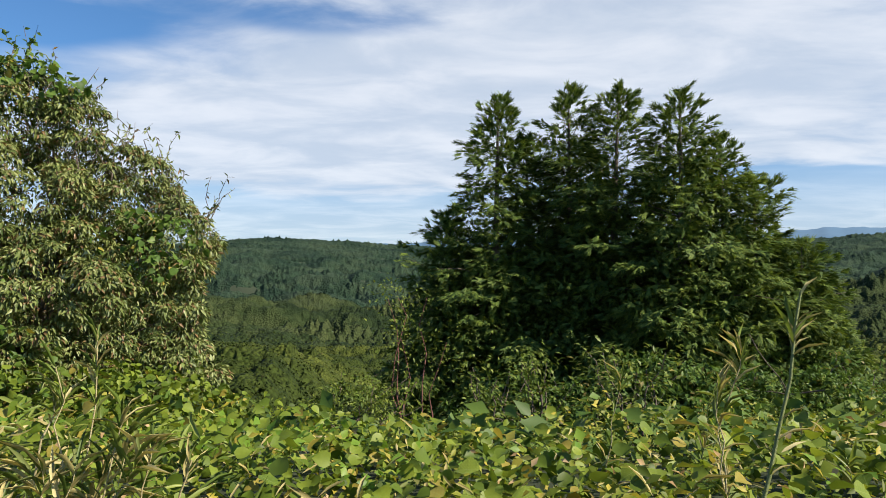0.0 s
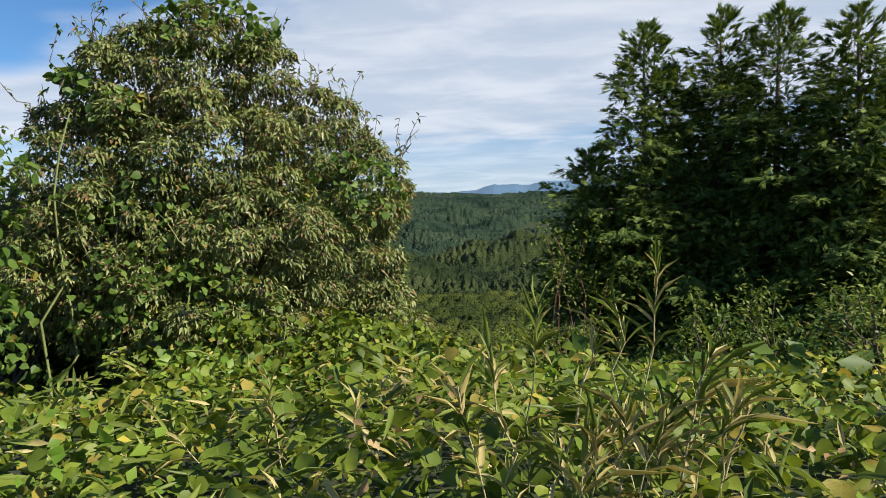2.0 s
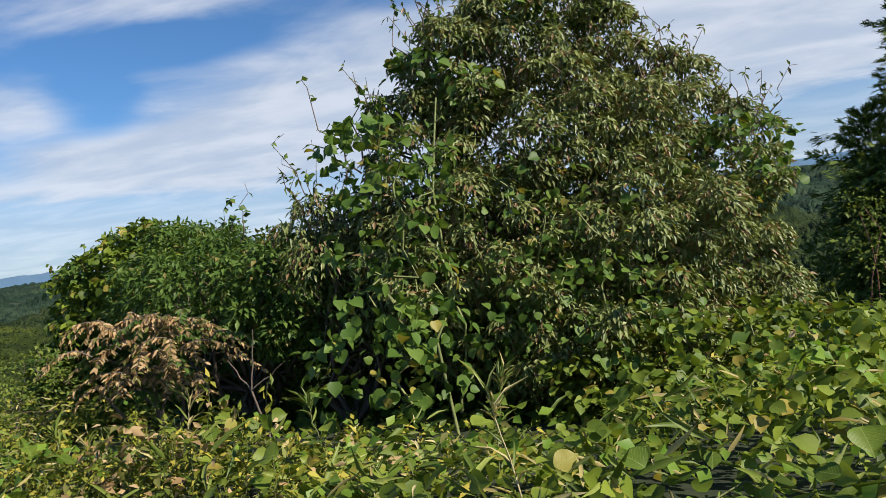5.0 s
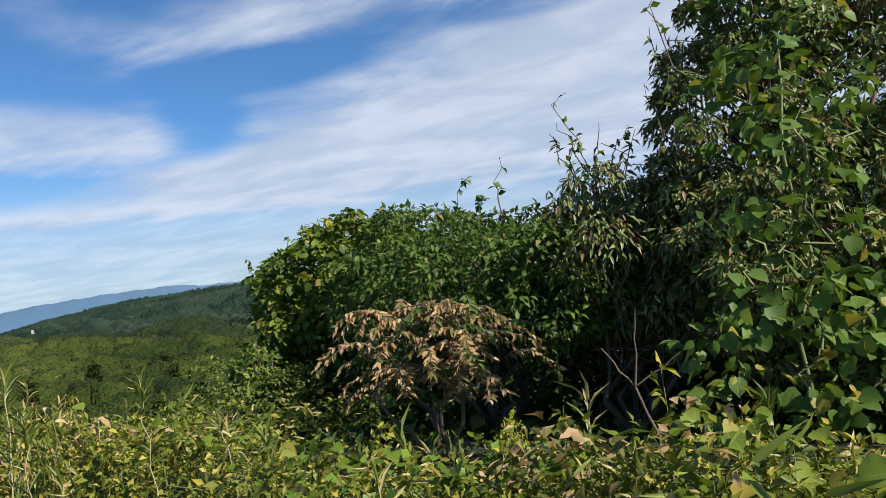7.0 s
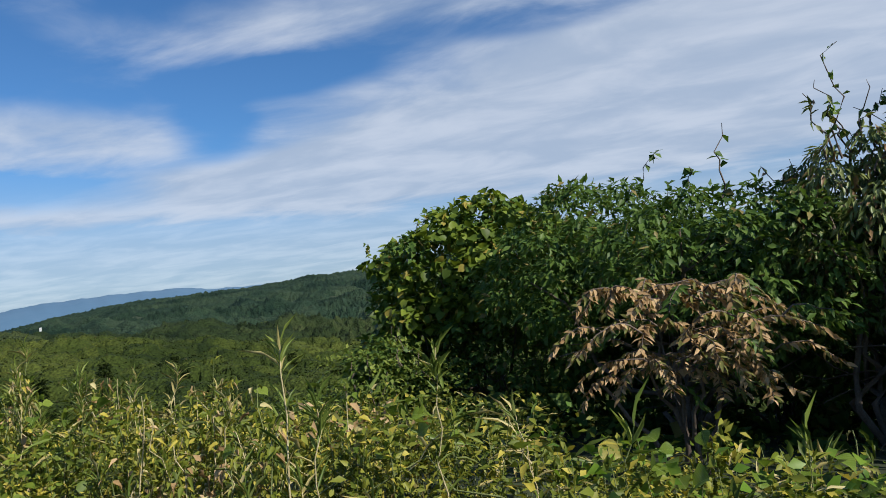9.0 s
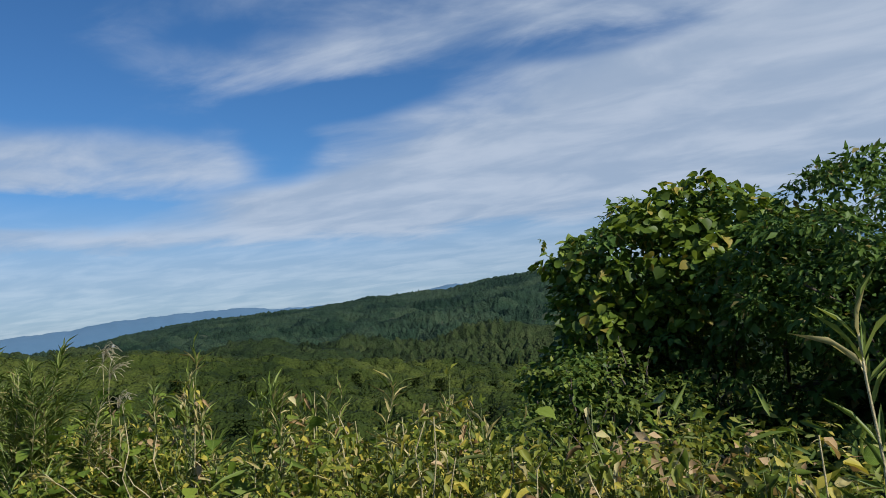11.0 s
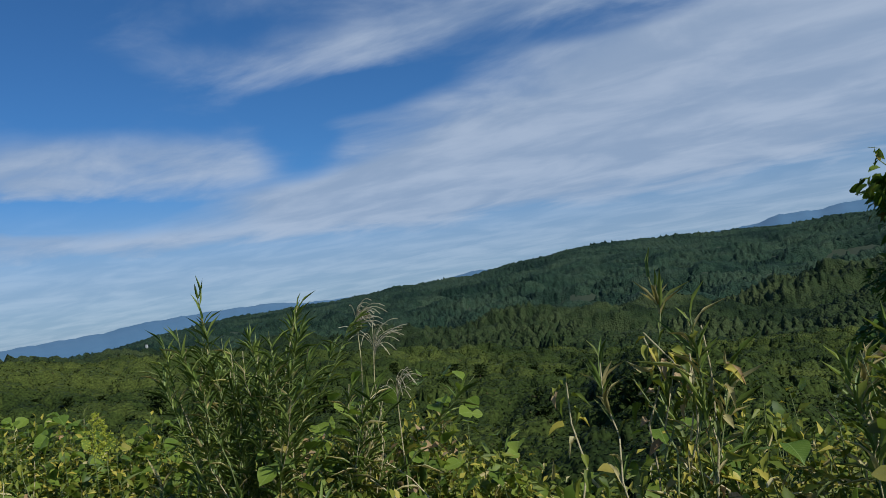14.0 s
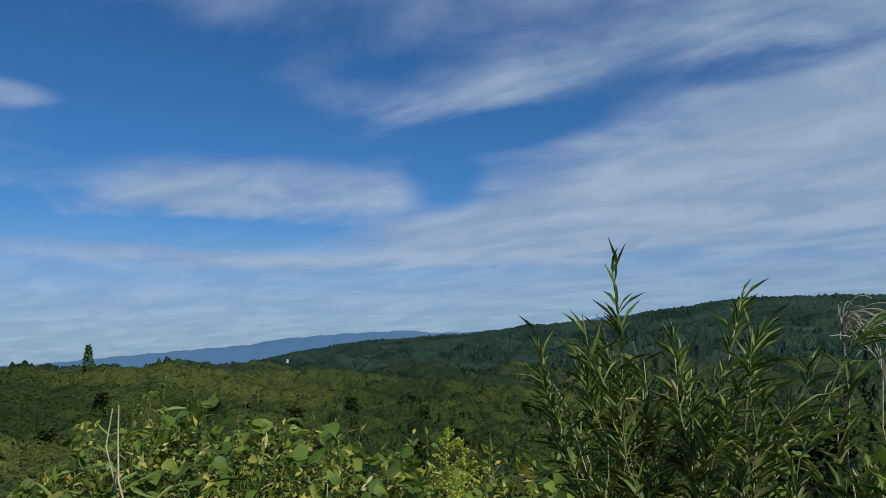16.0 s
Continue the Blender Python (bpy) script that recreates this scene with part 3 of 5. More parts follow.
# ---- cypress trees ----
def cypress_tree(x, y, top, radius, seed, group="cypress trees"):
    rng = np.random.default_rng(seed)
    z0 = ground_at(x, y)
    h = top - z0
    tree = thing("cypress_tree", (x, y, z0), "tall dark green cypress with drooping feathery sprays", "tree", group)
    lean = rng.normal(0, 0.10, 2)
    t = np.linspace(0, 1, 9)
    pts = np.stack([lean[0] * np.sin(t * 3), lean[1] * np.sin(t * 2.4), t * h - 0.25 * (t < 0.01)], -1)
    part("trunk", tube(Geo(), pts, 0.20 * (1 - t) + 0.010, 8), M_BARK, tree, smooth=True)
    limbs, crown = Geo(), Geo()
    pos, way, size, face = [], [], [], []
    count = int(h * 9)
    for i in range(count):
        u = 0.22 + 0.78 * (i + rng.random()) / count
        a = i * 2.4 + rng.normal(0, 0.4)
        reach = radius * min(1.0, 1.95 * (1 - u) ** 0.78) * rng.uniform(0.55, 1.18) * (1 + 0.16 * math.sin(u * 23 + a * 2 + seed)) + 0.05
        c = np.array([np.interp(u, t, pts[:, 0]), np.interp(u, t, pts[:, 1]), u * h])
        d = np.array([math.cos(a), math.sin(a), 0])
        rise = (0.15 + 0.75 * u ** 2) * reach
        s = np.linspace(0, 1, 6)[:, None]
        b = c + d * s * reach + np.array([0, 0, 1.0]) * (rise * s - 0.42 * reach * (1.15 - u) * s ** 2.4) + rng.normal(0, 0.02, (6, 3))
        if i % 2 == 0:
            tube(limbs, b, np.linspace(0.035, 0.006, 6) * (1.2 - u), 4)
        k = int(16 + 30 * reach)
        w = 1 - 0.75 * rng.random(k) ** 1.4
        side = np.array([-d[1], d[0], 0])
        q = np.stack([np.interp(w, s[:, 0], b[:, j]) for j in range(3)], -1)
        # a plume: widest before its tip, thin in height, hanging at the sides
        off = rng.normal(0, 1, (k, 1)) * (0.06 + 0.17 * reach * (1.25 - w[:, None]))
        q = q + side * off + np.array([0, 0, 1.0]) * (rng.normal(0, 0.05, (k, 1)) - 0.35 * np.abs(off))
        pos.append(q)
        way.append(d * 0.8 + side * (off * 3.0 + rng.normal(0, 0.35, (k, 1))) + np.array([0, 0, -0.25 + 1.3 * u ** 5]) + rng.normal(0, 0.2, (k, 3)))
        face.append(np.array([0, 0, 1.0]) + d * rng.uniform(0.2, 0.9) + rng.normal(0, 0.3, (k, 3)))
        size.append((0.15 + 0.20 * rng.random(k)) * (1.15 - 0.35 * u))
    n = 26
    pos.append(np.array([pts[-1, 0], pts[-1, 1], 0]) + np.stack([rng.normal(0, 0.03, n), rng.normal(0, 0.03, n), h * 1.0 - 0.45 * rng.random(n)], -1))
    way.append(rng.normal(0, 0.35, (n, 3)) + np.array([0, 0, 0.9]))
    face.append(rng.normal(0, 1, (n, 3)))
    size.append(np.full(n, 0.2))
    pos, way, size, face = np.concatenate(pos), np.concatenate(way), np.concatenate(size), np.concatenate(face)
    leaves(crown, SPRAY, pos, way, unit(face), size, size * 1.05)
    levels = np.linspace(0.26, 0.88, 8)
    tufts = [(*(np.array([np.interp(u, t, pts[:, 0]), np.interp(u, t, pts[:, 1])]) + rng.normal(0, 0.16, 2) * (1 - u)), u * h, w, w, 0.075 * h)
             for u in levels for w in [radius * min(0.88, 1.55 * (1 - u) ** 0.9) * rng.uniform(0.85, 1.08)]]
    cloud = leaf_cloud(rng, tufts, 1050, 6, 0.1, SPRAY, 0.27, 0.27, 0.12, 0.5, 0.45, (0, 0, 0), 0.26, 1.25)
    for v, f in zip(cloud.v, cloud.f):
        crown.add(v, f)
    part("limb", limbs, M_BARK, tree)
    part("crown", crown, M_CYPRESS, tree)
    return tree


for i, (x, y, top, rad) in enumerate([(1.36, 17.9, 6.15, 1.65), (3.1, 17.9, 6.35, 1.85), (4.2, 17.4, 6.2, 1.75), (5.17, 15.9, 5.75, 1.6), (6.1, 16.1, 4.85, 1.5),
                                      (6.95, 16.3, 3.95, 1.5), (7.95, 16.3, 2.5, 1.4), (0.1, 18.2, 3.3, 1.5), (8.9, 18.5, 1.7, 1.3), (3.6, 19.0, 5.2, 1.9), (2.1, 18.7, 5.3, 1.7), (5.6, 17.6, 4.6, 1.7)]):
    cypress_tree(x, y, top, rad * 1.15, 20 + i)


# ---- the vine-draped tree ----
def limbs_to(tree, origin, foot, blobs, rng, material, count, thick):
    """A stem that forks into limbs which end in the crown."""
    foot = np.array(foot)
    for i in range(count):
        b = blobs[i % len(blobs)]
        tip = np.array(b[:3]) + unit(rng.normal(0, 1, 3)) * np.array(b[3:6]) * 0.8
        tip[2] = max(tip[2], foot[2] + 0.4)
        p = bent(foot, tip, rng, wob=0.10, n=7)
        g = tube(Geo(), p - np.array(origin), np.linspace(thick, 0.012, 7), 6)
        for j in range(5):
            q = p[rng.integers(2, 6)]
            e = q + unit(rng.normal(0, 1, 3) + np.array([0, 0, 0.5])) * (0.4 + 0.7 * rng.random())
            tube(g, bent(q, e, rng, n=5) - np.array(origin), np.linspace(thick * 0.3, 0.005, 5), 4)
        part("limb", g, material, tree, smooth=True)


def shoots(parent, rng, roots, origin, shape, length, bark, material, lean=0.35, long=(0.5, 1.1), droop=0.5):
    """Thin whips that stick out of a crown, each with a few leaves."""
    for r in roots:
        r = np.array(r)
        d = unit(np.array([rng.normal(0, lean), rng.normal(0, lean), 1.0]))
        e = r + d * rng.uniform(*long)
        p = bent(r, e, rng, wob=0.12, n=7)
        twig = part("twig", tube(Geo(), p - origin, np.linspace(0.010, 0.003, 7), 4), bark, parent)
        k = rng.integers(6, 13)
        w = rng.random(k) ** 0.6
        q = np.stack([np.interp(w, np.linspace(0, 1, 7), p[:, j]) for j in range(3)], -1)
        along = rng.normal(0, 0.8, (k, 3)) + np.array([0, 0, -droop])
        part("foliage", leaves(Geo(), shape, q - origin, along, rng.normal(0, 0.5, (k, 3)) + np.array([0, 0, 1]), length, length * (0.36 if shape is LEAF_LANCE else 0.8)), material, twig)


TREE_AT = (-5.7, 10.8)
TREE_BLOBS = [(-6.3, 10.42, 3.85, 0.85, 0.8, 0.60), (-5.56, 10.73, 3.65, 0.45, 0.5, 0.60), (-7.15, 10.2, 3.45, 0.70, 0.75, 0.68), (-7.75, 10.0, 2.5, 0.60, 0.75, 0.85), (-8.1, 10.1, 1.5, 0.5, 0.7, 0.7),
              (-6.2, 10.4, 2.65, 1.25, 1.1, 0.9), (-4.87, 11.2, 2.75, 0.70, 0.8, 0.65), (-4.02, 11.1, 2.1, 0.52, 0.6, 0.58), (-4.4, 11.0, 1.2, 0.72, 0.85, 0.85),
              (-5.45, 10.25, 1.4, 1.25, 1.1, 0.9), (-6.95, 9.85, 1.5, 1.05, 1.0, 0.9), (-4.15, 10.95, 0.2, 0.70, 0.6, 0.42), (-6.2, 9.8, 0.3, 1.5, 1.0, 0.7), (-7.6, 9.4, 1.2, 0.65, 0.7, 0.75)]


def draped_tree():
    rng = np.random.default_rng(41)
    z0 = ground_at(*TREE_AT)
    o = np.array([*TREE_AT, z0])
    tree = thing("broadleaf_tree", o, "spreading tree with narrow drooping olive leaves, half smothered in vines", "tree")
    part("trunk", tube(Geo(), bent((0, 0, -0.2), (-0.15, 0, 2.6), rng, n=7, wob=0.05), np.linspace(0.17, 0.08, 7), 9), M_BARK, tree, smooth=True)
    limbs_to(tree, o, o + np.array([-0.1, 0, 1.2]), TREE_BLOBS, rng, M_BARK, 14, 0.06)
    part("crown", leaf_cloud(rng, TREE_BLOBS, 2350, 44, 0.115, LEAF_LANCE, 0.105, 0.037, 0.85, 0.55, 0.6, o, 0.22, 1.42), M_TREE, tree)
    roots = []
    for i in range(130):
        b = TREE_BLOBS[rng.integers(0, 8)]
        d = unit(rng.normal(0, 1, 3) * np.array([1, 1, 0.5]) + np.array([0, 0, 0.8]))
        roots.append(np.array(b[:3]) + d * np.array(b[3:6]) * 0.95)
    shoots(tree, rng, roots, o, LEAF_LANCE, 0.10, M_BARK, M_TREE, 0.5, (0.35, 0.95))


draped_tree()


def vine(name_label, blobs, seed, clumps, per=7, size=0.13, material=None, shell=0.75, droop=0.7, tendrils=6):
    """Climbing kudzu: broad leaves hanging over what carries it, and some bare runners."""
    rng = np.random.default_rng(seed)
    b = blobs[0]
    o = np.array([b[0], b[1], max(ground_at(b[0], b[1]), b[2] - b[5])])
    v = thing("kudzu_vine", o, name_label, "vine", "climbing vines")
    part("foliage", leaf_cloud(rng, blobs, clumps, per, 0.10, LEAF_BROAD, size, size * 0.95, droop, shell, 0.9, o), material or M_KUDZU_DARK, v)
    for b in blobs:
        roots = [np.array(b[:3]) + unit(rng.normal(0, 1, 3) * np.array([1, 1, 0.4]) + np.array([0, 0, 0.9])) * np.array(b[3:6]) * 0.9 for _ in range(tendrils)]
        shoots(v, rng, roots, o, LEAF_OVAL, size * 0.8, M_STEM, material or M_KUDZU_DARK, 0.6, (0.25, 0.7), 0.4)
        part("runner", tube(Geo(), bent((b[0], b[1], b[2] - b[5]), (b[0] + 0.2, b[1], b[2] + b[5] * 0.6), rng, n=8, wob=0.12) - o, np.linspace(0.018, 0.008, 8), 5), M_STEM, v)


vine("kudzu vine climbing a leaning stem, yellowing at the foot", [(-7.6, 7.5, 1.75, 0.42, 0.4, 0.75), (-7.7, 7.5, 0.6, 0.5, 0.45, 0.7)], 51, 80, 7, 0.11, None, 0.5)
vine("kudzu vine draped over the top of the tree", [(-6.0, 10.2, 4.35, 0.7, 0.5, 0.3), (-7.2, 9.7, 3.3, 0.45, 0.45, 0.35)], 52, 80, 6, 0.115)
vine("bright kudzu vine hanging on the tree's flank", [(-4.25, 10.3, 1.95, 0.7, 0.5, 0.4), (-6.0, 8.9, 0.6, 1.2, 0.5, 0.6)], 53, 85, 7, 0.10)
vine("broad-leaved vine hanging over the front of the tree", [(-6.5, 9.1, 1.1, 1.1, 0.55, 1.1), (-7.4, 8.9, 0.6, 0.7, 0.5, 0.9)], 56, 66, 7, 0.10)
vine("kudzu vine heaped against the foot of the tree", [(-4.9, 8.9, -0.15, 1.5, 0.9, 0.55), (-3.8, 9.6, -0.2, 1.1, 0.9, 0.5)], 54, 330, 7, 0.105, M_KUDZU)


def vine_whips():
    """Runners of the vine that reach out above the tree."""
    rng = np.random.default_rng(58)
    o = np.array([-7.4, 8.6, ground_at(-7.4, 8.6)])
    v = thing("kudzu_vine", o, "thin vine runners reaching into the air above the tree", "vine", "climbing vines")
    part("runner", tube(Geo(), bent(o, (-7.3, 9.0, 3.0), rng, n=8) - o, np.linspace(0.02, 0.01, 8), 5), M_STEM, v)
    roots = [(-7.75, 7.5, 2.2), (-7.6, 7.6, 2.3), (-7.9, 8.0, 2.2), (-7.6, 9.3, 3.3), (-7.5, 9.5, 3.5), (-7.3, 9.6, 3.6), (-7.0, 9.8, 3.9), (-6.8, 10.0, 4.2), (-6.5, 10.2, 4.5),
             (-6.0, 10.2, 4.5), (-5.7, 10.4, 4.3), (-5.4, 10.8, 3.9), (-5.0, 11.0, 3.3), (-4.7, 11.2, 3.0), (-4.4, 11.2, 2.7), (-9.0, 9.8, 1.9), (-9.2, 9.7, 2.0), (-8.9, 9.9, 2.1), (-8.4, 8.8, 2.1)]
    shoots(v, rng, roots, o, LEAF_OVAL, 0.085, M_BARK, M_KUDZU_DARK, 0.3, (0.5, 1.05), 0.4)


vine_whips()

# ---- thicket beside it ----
def shrub(label, at, blobs, seed, clumps, per, shape, length, width, droop, material, bark=None, limbs=8, spread=0.085, whips=16, category="shrub", shell=0.5):
    rng = np.random.default_rng(seed)
    z0 = ground_at(*at)
    o = np.array([*at, z0])
    s = thing("shrub", o, label, category)
    limbs_to(s, o, o + np.array([0, 0, -0.05]), blobs, rng, bark or M_BARK, limbs, 0.035)
    part("crown", leaf_cloud(rng, blobs, clumps, per, spread, shape, length, width, droop, shell, 0.5, o), material, s)
    if whips:
        roots = []
        for i in range(whips):
            b = blobs[rng.integers(0, len(blobs))]
            d = unit(rng.normal(0, 1, 3) * np.array([1, 1, 0.5]) + np.array([0, 0, 0.9]))
            roots.append(np.array(b[:3]) + d * np.array(b[3:6]) * 0.9)
        shoots(s, rng, roots, o, shape, length, bark or M_BARK, material, 0.35, (0.3, 0.8))
    return s


shrub("tall shrub with thin upright shoots in the tree's shade", (-9.0, 10.2), [(-8.7, 10.6, 1.3, 1.0, 0.9, 0.7), (-9.1, 9.9, 1.6, 0.45, 0.45, 0.6), (-8.2, 10.3, 0.9, 0.9, 0.8, 0.6)],
      61, 430, 20, LEAF_LANCE, 0.12, 0.036, 1.0, M_TREE, limbs=10, whips=26)
shrub("dark shrub with compound leaves behind the thicket", (-10.7, 11.0), [(-10.4, 10.3, 1.3, 1.1, 1.1, 0.6), (-11.5, 11.4, 1.3, 1.2, 1.2, 0.8), (-9.6, 10.2, 1.0, 0.8, 0.9, 0.55)],
      62, 900, 16, LEAF_OVAL, 0.11, 0.055, 0.5, M_BUSH, limbs=14, whips=5)
shrub("broad green thicket with a level top", (-13.2, 13.2), [(-13.2, 13.3, 1.15, 1.5, 1.1, 1.05), (-14.25, 13.2, 1.0, 0.75, 0.9, 1.2), (-14.6, 12.8, -0.1, 0.7, 0.8, 0.9), (-12.4, 12.6, 0.6, 1.4, 1.0, 1.2)],
      63, 1300, 14, LEAF_OVAL, 0.12, 0.08, 0.5, M_BUSH, limbs=16, whips=6)
vine("bright kudzu vine blanketing the thicket's top and side", [(-13.5, 13.0, 1.4, 1.4, 1.0, 0.9), (-14.5, 12.9, 0.95, 0.55, 0.75, 1.1), (-14.75, 12.5, -0.2, 0.4, 0.5, 0.7)], 55, 620, 7, 0.125, M_KUDZU, 0.8, 0.7, 5)
shrub("low yellow-green shrub at the edge of the slope", (-14.2, 10.6), [(-14.3, 10.8, -0.3, 0.9, 0.8, 0.75), (-15.2, 11.2, -0.8, 0.9, 0.8, 0.7)], 64, 420, 14, LEAF_OVAL, 0.08, 0.045, 0.3, M_SAPLING, limbs=6, whips=10)


# added wall of foliage: hides the sunlit slope so the hollow reads dark
shrub("tangled undergrowth added behind the hollow to keep it dark", (-9.6, 12.0), [(-8.7, 12.0, 0.4, 1.5, 0.6, 1.4), (-10.4, 12.1, 0.3, 1.4, 0.6, 1.4), (-7.2, 11.7, 0.2, 1.2, 0.6, 1.3), (-9.5, 12.3, -0.5, 2.6, 0.6, 0.7)], 67, 1100, 12, LEAF_OVAL, 0.17, 0.12, 0.5, M_BUSH, limbs=9, whips=0)


def withered_shrub():
    """Frond-like branches with browning leaflets."""
    rng = np.random.default_rng(71)
    at = (-10.75, 8.8)
    o = np.array([*at, ground_at(*at)])
    s = thing("withered_shrub", o, "spreading shrub with browning curled leaflets on long fronds", "shrub")
    stem_tip = o + np.array([0.05, -0.25, 1.0])
    for i in range(5):
        tip = stem_tip + np.array([rng.normal(0, 0.6), rng.normal(-0.1, 0.3), rng.normal(0.0, 0.15)])
        part("limb", tube(Geo(), bent(o + np.array([0.05 * i, 0, -0.1]), tip, rng, n=7) - o, np.linspace(0.03, 0.012, 7), 6), M_BARK, s, smooth=True)
    for i in range(68):
        tier = i % 3
        a = rng.uniform(-2.9, 0.3)
        c = o + np.array([0.05, -0.25, 1.15 + (0.30, 0.05, -0.25)[tier]]) + rng.normal(0, 0.16, 3) * np.array([2.3, 1.3, 0.5])
        reach = rng.uniform(0.35, 0.7)
        e = c + np.array([math.cos(a) * reach, math.sin(a) * reach * 0.6, -0.12])
        p = bent(c, e, rng, sag=-0.12, n=7, wob=0.05)
        g = tube(Geo(), p - o, np.linspace(0.008, 0.003, 7), 4)
        fr = part("frond", g, M_BARK, s)
        w = np.repeat(np.linspace(0.12, 1, 19), 2)
        q = np.stack([np.interp(w, np.linspace(0, 1, 7), p[:, j]) for j in range(3)], -1)
        d = unit((e - c)[None])
        sd = np.cross(d, [[0, 0, 1.0]]) * np.where(np.arange(38) % 2, 1, -1)[:, None]
        al = sd + d * 0.6 + np.array([0, 0, -0.55]) + rng.normal(0, 0.35, (38, 3))
        lf = leaves(Geo(), LEAF_BLADE, q - o, al, rng.normal(0, 0.6, (38, 3)) + np.array([0, -0.3, 0.8]), rng.uniform(0.06, 0.11, 38), 0.030)
        part("foliage", lf, M_BROWN if rng.random() < 0.85 else M_BUSH, fr)


withered_shrub()


def bare_branch():
    """A dead forked branch standing in the weeds."""
    rng = np.random.default_rng(72)
    o = np.array([-8.47, 6.9, ground_at(-8.47, 6.9) - 0.03])
    b = thing("bare_branch", o, "dead forked branch with grey-brown bark and no leaves", "branch")
    fork = np.array([-8.70, 6.9, 0.46])
    part("stem", tube(Geo(), bent(o, fork, rng, n=6, wob=0.03) - o, np.linspace(0.013, 0.009, 6), 6), M_BARK, b, smooth=True)
    for tip in ((-8.88, 6.9, 0.72), (-8.64, 6.92, 0.95), (-8.40, 6.88, 0.66)):
        part("twig", tube(Geo(), bent(fork, tip, rng, n=6, wob=0.05) - o, np.linspace(0.008, 0.003, 6), 5), M_BARK, b, smooth=True)


bare_branch()


def sapling(at, height, width, seed, label, bark, size=0.10, material=None):
    rng = np.random.default_rng(seed)
    o = np.array([*at, ground_at(*at)])
    s = thing("sapling", o, label, "sapling", "saplings")
    tops = []
    for i in range(5):
        tip = o + np.array([rng.normal(0, width * 0.5), rng.normal(0, width * 0.4), height * rng.uniform(0.75, 1)])
        p = bent(o + np.array([0, 0, -0.05]), tip, rng, n=8, wob=0.05)
        part("stem", tube(Geo(), p - o, np.linspace(0.022, 0.006, 8), 5), bark, s, smooth=True)
        tops.append(p[5:] if height < 3 else p[6:])
    pts = np.concatenate(tops)
    each = 26 if height < 3 else 60
    pos = np.repeat(pts, each, 0) + rng.normal(0, 0.14 if height < 3 else 0.24, (len(pts) * each, 3))
    out = unit(pos - o - np.array([0, 0, height * 0.5]))
    al, up = toward_sky(rng, out, 0.4)
    part("foliage", leaves(Geo(), LEAF_OVAL, pos - o, al, up, size * rng.uniform(0.6, 1.1, len(pos)), size * 0.5), material or M_SAPLING, s)


sapling((-0.59, 15.8), 4.5, 0.95, 81, "young tree with reddish stems and yellow-green leaves", M_REDBARK, 0.11)
sapling((0.65, 10.5), 1.65, 0.4, 82, "thin young tree with sparse leaves", M_BARK, 0.09)
sapling((2.6, 9.6), 1.5, 0.7, 83, "leafy young tree at the edge of the slope", M_BARK, 0.11, M_SASA)
sapling((1.55, 10.6), 1.6, 0.5, 84, "leafy young tree at the edge of the slope", M_BARK, 0.10)
shrub("yellow-green bush on the slope below", (-1.6, 14.2), [(-1.7, 14.2, -1.3, 0.8, 0.8, 0.9), (-0.9, 13.2, -1.0, 0.6, 0.6, 0.6)], 65, 240, 14, LEAF_OVAL, 0.1, 0.05, 0.4, M_SAPLING, limbs=5, whips=8)
shrub("leafy bush in front of the cypresses", (3.3, 11.5), [(3.2, 11.4, -0.35, 1.3, 0.8, 0.75), (1.2, 11.8, -0.6, 1.1, 0.7, 0.6), (5.6, 11.6, -0.5, 1.5, 0.9, 0.8)], 66, 620, 12, LEAF_OVAL, 0.11, 0.06, 0.5, M_BUSH, limbs=8, whips=14)


# ---- ground cover ----
def path_side(x, y):
    """Distance ahead of the walked line."""
    return y - np.clip(-0.3 * np.clip(x, -24, 4), 0, 6.0)


def cover_height(x, y):
    s = path_side(x, y)
    tall = np.interp(x, [-24, -18, -12.5, -11, -9.5, -8, -5, 5], [0.62, 0.60, 0.66, 0.54, 0.42, 0.46, 0.46, 0.44]) + 0.85 * np.exp(-((x + 23.3) ** 2 + (y - 8.0) ** 2) / 1.8)
    d, own = cells(x, y, 0.62, 5.0)
    d2, own2 = cells(x, y, 0.27, 6.0)
    mound = 0.42 * (np.clip(1 - d, 0, 1) - 0.55) + 0.28 * (own - 0.5) + 0.16 * (np.clip(1 - d2, 0, 1) - 0.55) + 0.10 * (own2 - 0.5)
    tall = tall * (1 - 0.6 * np.clip((s - 2.2) / 0.6, 0, 1) * np.exp(-((x + 17.5) / 0.5) ** 4))
    shade = np.clip((s - 3.7) / 0.6, 0, 1) * np.clip((x + 12.2) / 0.8, 0, 1) * np.clip((-5.4 - x) / 0.8, 0, 1)
    return (tall + 0.17 * fbm(x, y, 0.9, 3.0) + mound) * np.clip((s - 0.9) / 2.0, 0.1, 1) * (1 - 0.78 * shade)


